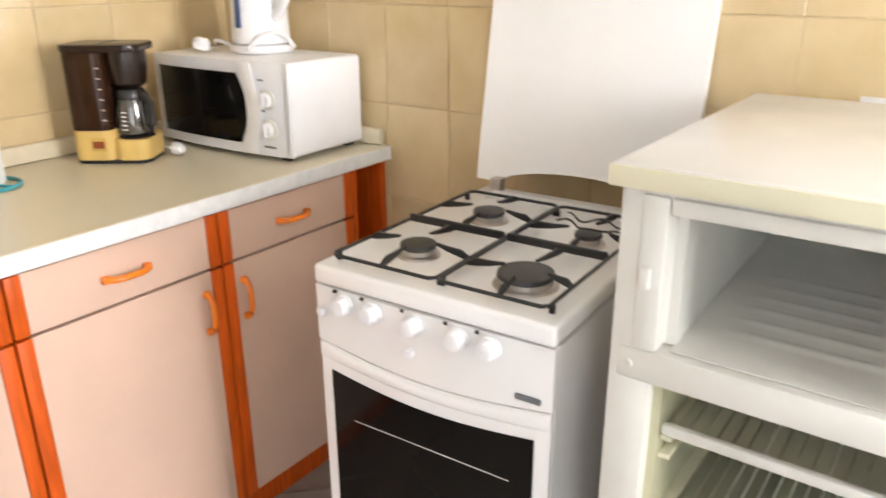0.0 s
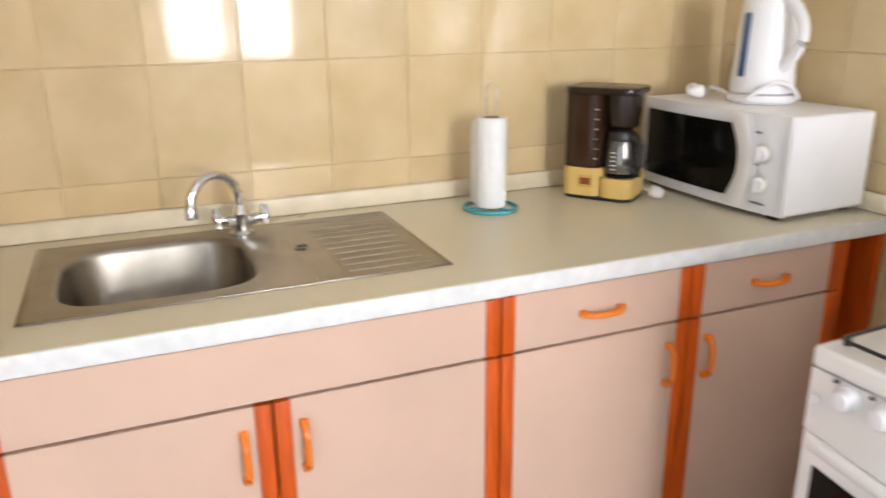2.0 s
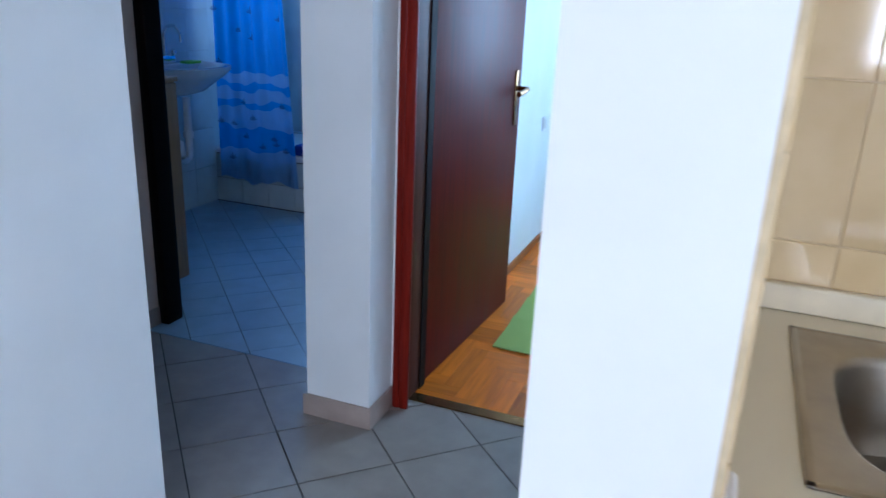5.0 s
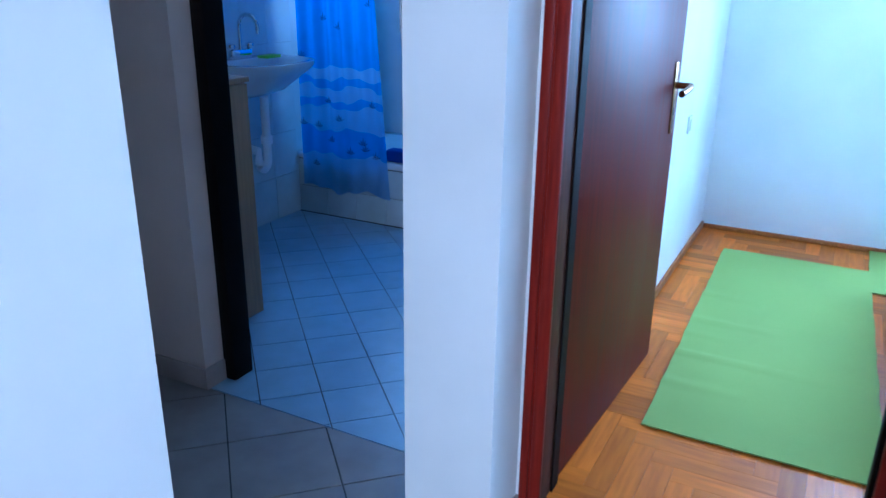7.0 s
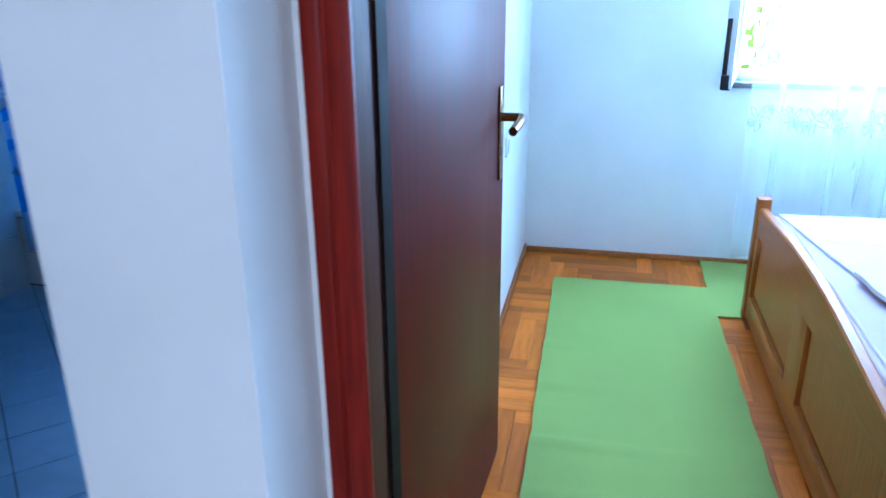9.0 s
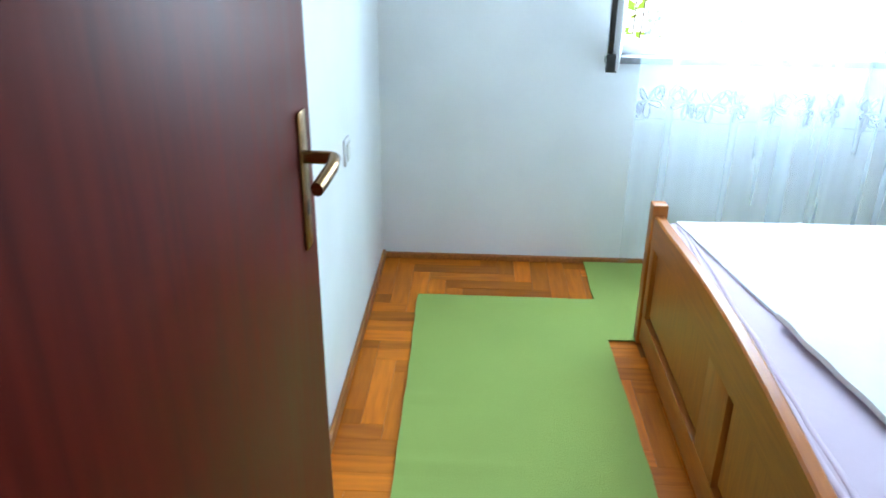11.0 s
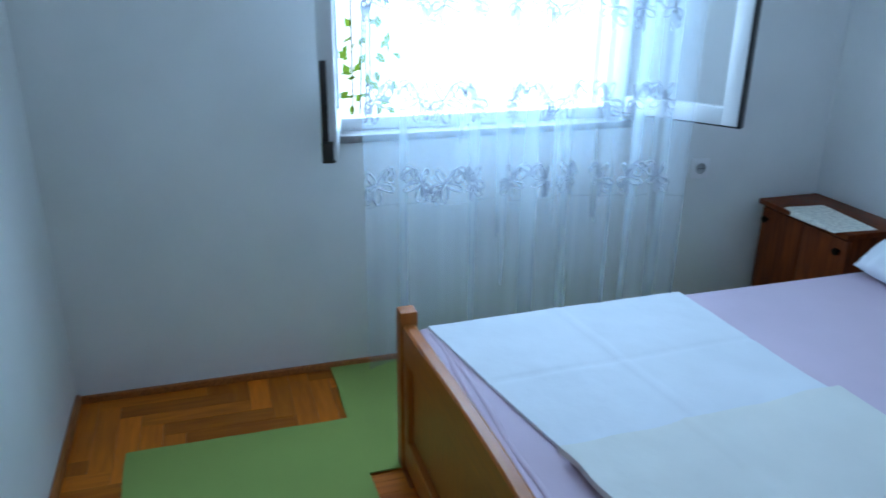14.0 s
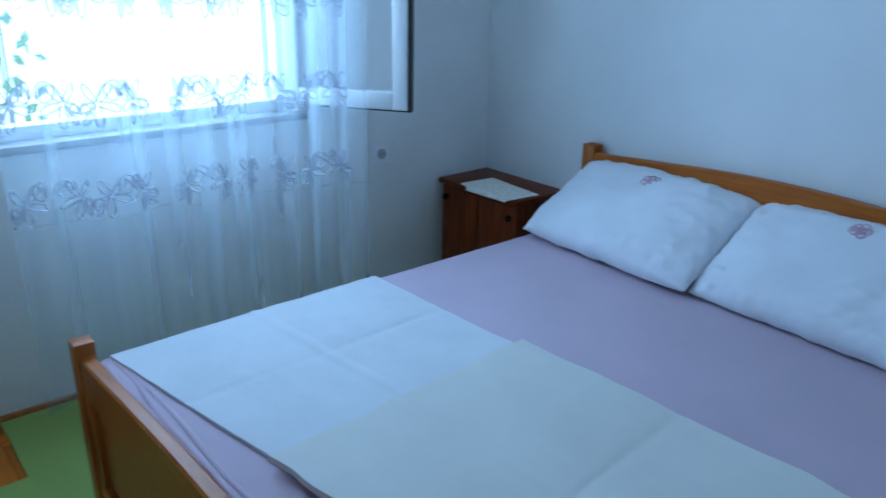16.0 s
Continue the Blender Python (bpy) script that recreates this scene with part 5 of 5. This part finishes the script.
bmb = bmesh.new()
rings = []
for k, z in ((0.30, WZ - 0.19), (0.62, WZ - 0.15), (0.90, WZ - 0.06), (1.0, WZ - 0.02), (1.0, WZ), (0.94, WZ + 0.002), (0.84, WZ - 0.02), (0.6, WZ - 0.10), (0.3, WZ - 0.12)):
    rings.append([bmb.verts.new(p) for p in basin_ring(k, z)])
for a, b in zip(rings, rings[1:]):
    for i in range(39):
        bmb.faces.new((a[i], a[i + 1], b[i + 1], b[i]))
bmb.faces.new(rings[-1])
bmb.faces.new(rings[0][::-1])
bmesh.ops.recalc_face_normals(bmb, faces=bmb.faces)
part("bowl", bmb, CERAMIC, basin, "", 60)
part("ledge", box(WXC - 0.315, WXC + 0.315, WYB, WYB + 0.10, WZ - 0.05, WZ + 0.004, 0.01, 3), CERAMIC, basin)
trap = tube([(WXC, WYB + 0.20, WZ - 0.18), (WXC, WYB + 0.20, WZ - 0.46)] + arc(lambda u: (WXC + 0.035 - 0.035 * math.cos(math.pi * u), WYB + 0.20, WZ - 0.50 - 0.05 * math.sin(math.pi * u)), 10) + [(WXC + 0.07, WYB + 0.20, WZ - 0.45), (WXC + 0.07, WYB + 0.01, WZ - 0.42)], 0.022, 12)
trap = lathe(WXC, WYB + 0.20, [(0.030, WZ - 0.42), (0.030, WZ - 0.38)], 16, trap)
part("trap", trap, WHITE_PLASTIC, basin, "white plastic waste trap")
bt = thing("basin_tap", WXC, WYB + 0.07, WZ, "chrome basin mixer tap with swan neck", "tap")
part("body", box(WXC - 0.075, WXC + 0.075, WYB + 0.05, WYB + 0.085, WZ + 0.004, WZ + 0.05, 0.012, 3), CHROME, bt)
part("spout", tube([(WXC, WYB + 0.068, WZ + 0.04), (WXC, WYB + 0.068, WZ + 0.16)] + arc(lambda u: (WXC, WYB + 0.128 - 0.06 * math.cos(math.pi * u), WZ + 0.16 + 0.06 * math.sin(math.pi * u)), 12) + [(WXC, WYB + 0.188, WZ + 0.13)], 0.010, 12), CHROME, bt)
for s in (-1, 1):
    part("cross_handle", lathe(WXC + s * 0.068, WYB + 0.068, [(0.012, WZ + 0.05), (0.022, WZ + 0.06), (0.022, WZ + 0.075), (0.01, WZ + 0.082)], 12), CHROME, bt)
solid("soap_dish", box(WXC - 0.17, WXC - 0.06, WYB + 0.12, WYB + 0.19, WZ + 0.0035, WZ + 0.018, 0.006, 3), LIME, "lime green soap on the washbasin", "soap")

tub = thing("bathtub", -5.2, -2.7, 0, "white bathtub behind a low tiled front", "bathtub")
part("apron", box(-4.86, -4.815, -3.737, -1.76, 0, 0.325), FLOOR_GROUT, tub)
tile_me = mesh_of("apron_tile", box(-0.004, 0.004, -0.1005, 0.1005, -0.0795, 0.0795, 0.0015, 1), BATH_WALL)
apron = [c for c in tub.children if c.name.startswith("apron")][0]
for i in range(9):
    for j in range(2):
        share("apron_tile", tile_me, BATH_WALL, apron, (-4.812, -3.634 + 0.204 * i, 0.082 + 0.162 * j))
part("rim", box(-5.595, -4.80, -3.737, -1.76, 0.328, 0.37, 0.015, 3), CERAMIC, tub)
part("basin_floor", box(-5.5, -4.92, -3.6, -1.9, 0.3705, 0.373, 0.001, 1), CERAMIC, tub)
solid("blue_sponge", box(-4.90, -4.82, -3.13, -2.98, 0.371, 0.44, 0.012, 3), mat("blue_sponge_foam", (0.01, 0.03, 0.22), 0.9, bump=0.4, bscale=90), "dark blue sponge on the bathtub rim", "sponge")


def shower(u, v):
    y = -3.665 + 0.60 * u * (0.78 + 0.22 * (1 - v))
    k = 0.35 + 0.65 * v
    return (-4.765 + (0.020 * math.sin(u * 34) + 0.014 * math.sin(u * 13)) * k, y, 0.175 + 0.006 * math.sin(u * 9 + 1) + 1.825 * v)


def veil_like(name, color, amount):
    m = mat(name, color, 0.55, var=0.12, scale=7)
    n, l = m.node_tree.nodes, m.node_tree.links
    tl, mx = n.new("ShaderNodeBsdfTranslucent"), n.new("ShaderNodeMixShader")
    tl.inputs[0].default_value = (*color, 1)
    mx.inputs[0].default_value = amount
    l.new(n["Principled BSDF"].outputs[0], mx.inputs[1])
    l.new(tl.outputs[0], mx.inputs[2])
    l.new(mx.outputs[0], n["Material Output"].inputs["Surface"])
    return m


SH_BLUE = veil_like("blue_vinyl", (0.07, 0.26, 0.64), 0.55)
SH_BAND = veil_like("pale_vinyl", (0.24, 0.41, 0.68), 0.5)
sc = thing("shower_curtain", -4.78, -3.3, 0.22, "blue shower curtain with pale wavy bands", "curtain")
bands = [(0.0, 0.115), (0.195, 0.265), (0.285, 0.325), (0.350, 0.385), (0.68, 0.72), (0.76, 0.79)]
edges = [0.0]
for a, b in bands:
    edges += [a, b]
edges.append(1.0)
for i in range(len(edges) - 1):
    a, b = edges[i], edges[i + 1]
    if b - a < 0.005:
        continue
    pale = (a, b) in bands
    part("pale_band" if pale else "blue_band", sheet(lambda u, v: shower(u, a + (b - a) * v + ((0.006 * math.sin(u * 11 + a * 40) + 0.004 * math.sin(u * 27 + a * 90)) * (1 - v if i else 0)) + ((0.006 * math.sin(u * 11 + b * 40) + 0.004 * math.sin(u * 27 + b * 90)) * v if b < 1 else 0)), 90, max(2, int(16 * (b - a)))), SH_BAND if pale else SH_BLUE, sc, "pale blue wavy band" if pale else "bright blue vinyl", 80)
rnd = random.Random(5)
for k in range(26):
    u, v = rnd.uniform(0.05, 0.95), rnd.uniform(0.02, 0.85)
    p = shower(u, v)
    prints = bmesh.new()
    root = prints.verts.new((p[0] + 0.008, p[1], p[2]))
    for j in range(5):
        a, size = math.pi / 2 + (j - 2) * 0.55, (0.046 if j == 2 else 0.038)
        tip = prints.verts.new((p[0] + 0.008, p[1] + size * math.cos(a), p[2] + size * math.sin(a)))
        for w in (-1, 1):
            mid = prints.verts.new((p[0] + 0.008, p[1] + 0.5 * size * math.cos(a + 0.16 * w), p[2] + 0.5 * size * math.sin(a + 0.16 * w)))
            prints.faces.new((root, mid, tip))
    part("plant_print", prints, NAVY, sc, "small navy plant motif")
part("rod", tube([(-4.78, -3.74, 2.02), (-4.78, -1.76, 2.02)], 0.012, 12), CHROME, sc)
hose = tube(arc(lambda u: (-4.98 + 0.05 * math.sin(3 * u), -3.02 - 0.07 * math.sin(math.pi * u) ** 1.2, 1.75 - 1.15 * u), 24), 0.009, 8)
hs = thing("shower_hose", -4.98, -2.95, 0.371, "grey shower hose hanging over the bathtub", "shower hose")
part("hose", hose, ALU, hs)
part("riser", tube([(-4.98, -2.95, 0.371), (-4.98, -2.95, 1.95)], 0.009, 8), CHROME, hs)

# ---- outside the windows ----
def pane_window(name, x, y0, y1, z0, z1, label, n=2):
    w = thing(name, x, (y0 + y1) / 2, z0, label, "window", kind="structure")
    bm = box(x, x + 0.06, y0, y0 + 0.05, z0, z1)
    bm = box(x, x + 0.06, y1 - 0.05, y1, z0, z1, bm=bm)
    bm = box(x, x + 0.06, y0 + 0.05, y1 - 0.05, z0, z0 + 0.05, bm=bm)
    bm = box(x, x + 0.06, y0 + 0.05, y1 - 0.05, z1 - 0.05, z1, bm=bm)
    for i in range(1, n):
        yy = y0 + (y1 - y0) * i / n
        bm = box(x, x + 0.06, yy - 0.07, yy + 0.07, z0 + 0.05, z1 - 0.05, bm=bm)
    part("window_frame", bm, FRAME_WHITE, w)
    return w


pane_window("window_2", 2.60, 0.2, 1.22, 1.02, 2.2, "white framed kitchen window")
pane_window("window_3", -5.70, -3.5, -2.7, 1.4, 2.05, "white framed bathroom window", 1)

bush = thing("shrub", -7.2, -0.25, -3.0, "leafy green shrub outside the bedroom window", "shrub")
BARK = mat("bark", (0.10, 0.07, 0.045), 0.9)
rnd = random.Random(11)
tips = []
for k in range(9):
    y, x = -0.25 + rnd.uniform(-0.35, 0.35), -7.2 + rnd.uniform(-0.3, 0.3)
    top = (x + rnd.uniform(-0.2, 0.2), y + rnd.uniform(-0.2, 0.2), rnd.uniform(1.1, 2.3))
    stems = tube([(x, y, -3.0), ((x + top[0]) / 2, (y + top[1]) / 2, 0), top], 0.005, 6)
    part("stem", stems, BARK, bush)
    tips.append((Vector((x, y, -1)), Vector(top)))
lv = bmesh.new()
for a, b in tips:
    for k in range(34):
        p = a.lerp(b, rnd.uniform(0.35, 1.02)) + Vector([rnd.uniform(-0.16, 0.16) for _ in range(3)])
        d, e = Vector([rnd.uniform(-1, 1) for _ in range(3)]).normalized(), Vector([rnd.uniform(-1, 1) for _ in range(3)])
        w = d.cross(e).normalized() * 0.022
        d *= 0.075
        lv.faces.new([lv.verts.new(p), lv.verts.new(p + d * 0.5 + w), lv.verts.new(p + d), lv.verts.new(p + d * 0.5 - w)])
part("crown", lv, veil_like("sunlit_leaf", (0.30, 0.50, 0.05), 0.6), bush)

# added emissive sheet that stands in for the blown-out brightness outdoors
OUTSIDE_GLOW = bpy.data.materials.new("white_outside_glow")
OUTSIDE_GLOW.use_nodes = True
hn, hl = OUTSIDE_GLOW.node_tree.nodes, OUTSIDE_GLOW.node_tree.links
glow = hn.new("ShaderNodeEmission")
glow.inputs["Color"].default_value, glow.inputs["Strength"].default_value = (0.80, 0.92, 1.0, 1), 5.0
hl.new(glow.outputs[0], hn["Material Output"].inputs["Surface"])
solid("backdrop", box(-16.2, -16.0, -14, 14, -3.0, 12), OUTSIDE_GLOW, "added glowing white sheet beyond the bedroom window", "backdrop", kind="structure")

# unseen frame, added to give the south fill light an opening
fill_doorway = thing("door_4", 1.45, -1.80, 0, "unseen white door frame added around the south fill light", "door", kind="structure")
tf = box(1.0, 1.07, -1.84, -1.78, 0, 2.1)
tf = box(1.83, 1.9, -1.84, -1.78, 0, 2.1, bm=tf)
tf = box(1.07, 1.83, -1.84, -1.78, 2.02, 2.1, bm=tf)
part("door_frame", tf, FRAME_WHITE, fill_doorway)

# ---- pieces of floors and walls ----
def diagonal_tiles(name, parent, material, x0, x1, y0, y1, step, ax, ay, joint):
    """Square tiles laid at 45 degrees, with a corner at ax, ay, trimmed at the room's edges."""
    h = step / math.sqrt(2)
    d = (step - joint) / math.sqrt(2)
    whole = mesh_of(name, prism([(-d, 0), (0, -d), (d, 0), (0, d)], -0.012, 0.0), material)
    n = int(max(x1 - x0, y1 - y0) / h) + 8
    for i in range(-n, n):
        for j in range(-n, n):
            cx, cy = ax + (i + j) * h, ay + (i - j + 1) * h
            if not (x0 - d < cx < x1 + d and y0 - d < cy < y1 + d):
                continue
            if x0 <= cx - d and cx + d <= x1 and y0 <= cy - d and cy + d <= y1:
                share(name, whole, material, parent, (cx, cy, 0))
            else:
                poly = clip_poly([(cx - d, cy), (cx, cy - d), (cx + d, cy), (cx, cy + d)], x0, x1, y0, y1)
                if len(poly) > 2:
                    me = mesh_of(name, prism([(x - cx, y - cy) for x, y in poly], -0.012, 0.0), material)
                    share(name, me, material, parent, (cx, cy, 0))


diagonal_tiles("floor_tile", floor, FLOOR_TILE, -2.95, -0.3, -3.55, 1.5, 0.302, -2.948, -2.189, 0.005)
solid("floor_kitchen_rest", box(-0.295, 2.6, -1.7, 1.56, -0.011, -0.002), FLOOR_TILE, "grey tiled kitchen floor", "floor", kind="structure")
diagonal_tiles("bath_floor_tile", floor_bath, BATH_TILE, -4.80, -2.955, -3.738, -1.76, 0.207, -3.118, -2.333, 0.004)


def parquet(parent, x0, x1, y0, y1, w, length):
    """Herringbone strips that run along the walls."""
    k = round(length / w)
    g = 0.0005
    meshes = {}
    n = 0
    span = int((x1 - x0 + y1 - y0) / w) + 4
    for d in range(-span, span):
        for s in range(-2, int((x1 - x0 + y1 - y0) / length) + 4):
            for way in (0, 1):
                if way == 0:
                    px, py, lx, ly = d * w + s * length, d * w - s * length, length, w
                else:
                    px, py, lx, ly = d * w + s * length - w + w, d * w - s * length + w, w, length
                ax, ay = x0 + px, y0 + py
                bx, by = ax + lx, ay + ly
                cx0, cx1, cy0, cy1 = max(ax, x0), min(bx, x1), max(ay, y0), min(by, y1)
                if cx1 - cx0 < 0.006 or cy1 - cy0 < 0.006:
                    continue
                sx, sy = round(cx1 - cx0, 3), round(cy1 - cy0, 3)
                key = (sx, sy)
                if key not in meshes:
                    meshes[key] = mesh_of("parquet_strip", box(-max(sx, sy) / 2 + g, max(sx, sy) / 2 - g, -min(sx, sy) / 2 + g, min(sx, sy) / 2 - g, -0.012, 0), OAK)
                share("parquet_strip", meshes[key], OAK, parent, ((cx0 + cx1) / 2, (cy0 + cy1) / 2, 0), (0, 0, 0 if sx >= sy else math.pi / 2))
                n += 1
    return n


parquet(floor_bedroom, -5.703, -4.95, -1.52, -0.55, 0.070, 0.35)
parquet(floor_bedroom, -4.95, -2.955, -1.52, -0.45, 0.070, 0.35)
solid("floor_bedroom_rest", box(-5.703, -3.09, -0.445, 1.44, -0.011, -0.001), OAK, "oak parquet under the bed", "floor", kind="structure")


def wall_tiles(parent, axis, plane, us, zs, facing, material, name="wall_tile", joint=0.0018, thick=0.008):
    """Upright tiles between the joints us and zs, on the plane of one axis."""
    meshes = {}
    for a, b in zip(us, us[1:]):
        for c, d in zip(zs, zs[1:]):
            w, h = round(b - a - joint, 3), round(d - c - joint, 3)
            if (w, h) not in meshes:
                if axis == "x":
                    bm = box(-thick / 2, thick / 2, -w / 2, w / 2, -h / 2, h / 2, 0.0015, 1)
                else:
                    bm = box(-w / 2, w / 2, -thick / 2, thick / 2, -h / 2, h / 2, 0.0015, 1)
                meshes[(w, h)] = mesh_of(name, bm, material)
            u, z = (a + b) / 2, (c + d) / 2
            p = plane + facing * (thick / 2 - 0.006)
            wob = [random.uniform(-0.0012, 0.0012) for _ in range(3)]
            share(name, meshes[(w, h)], material, parent, (p, u, z) if axis == "x" else (u, p, z), wob)


Z_ROWS = [0.768, 1.031, 1.293, 1.556, 1.818, 2.08]
solid("grout_west", box(-2.0045, -1.9958, -0.462, 1.5545, 0.77, 2.08), GROUT, "tan grout between cream wall tiles", "grout", kind="structure")
solid("grout_north", box(-2.0045, 0.8, 1.5508, 1.5595, 0.0, 2.08), GROUT, "tan grout between cream wall tiles", "grout", kind="structure")
solid("grout_partition", box(-1.99, -1.264, -0.4695, -0.4628, 0.77, 2.08), GROUT, "tan grout between cream wall tiles", "grout", kind="structure")
wall_tiles(wall_kitchen_west, "x", -1.995, [-0.4612, -0.315] + [-0.105 + 0.21 * i for i in range(8)] + [1.552], Z_ROWS, 1, TILE)
wall_tiles(wall_kitchen_north, "y", 1.55, [-1.994, -1.757, -1.550] + [-1.342 + 0.2075 * i for i in range(10)], [0.0, 0.243, 0.506] + Z_ROWS, -1, TILE)
wall_tiles(wall_partition, "y", -0.462, [-1.9925, -1.85, -1.64, -1.43, -1.266], Z_ROWS, 1, TILE)
wall_tiles(wall_bath_south, "y", -3.736, [-4.80 + 0.205 * i for i in range(9)], [0.0] + [0.25 * i for i in range(1, 9)], 1, BATH_WALL, "bath_wall_tile")
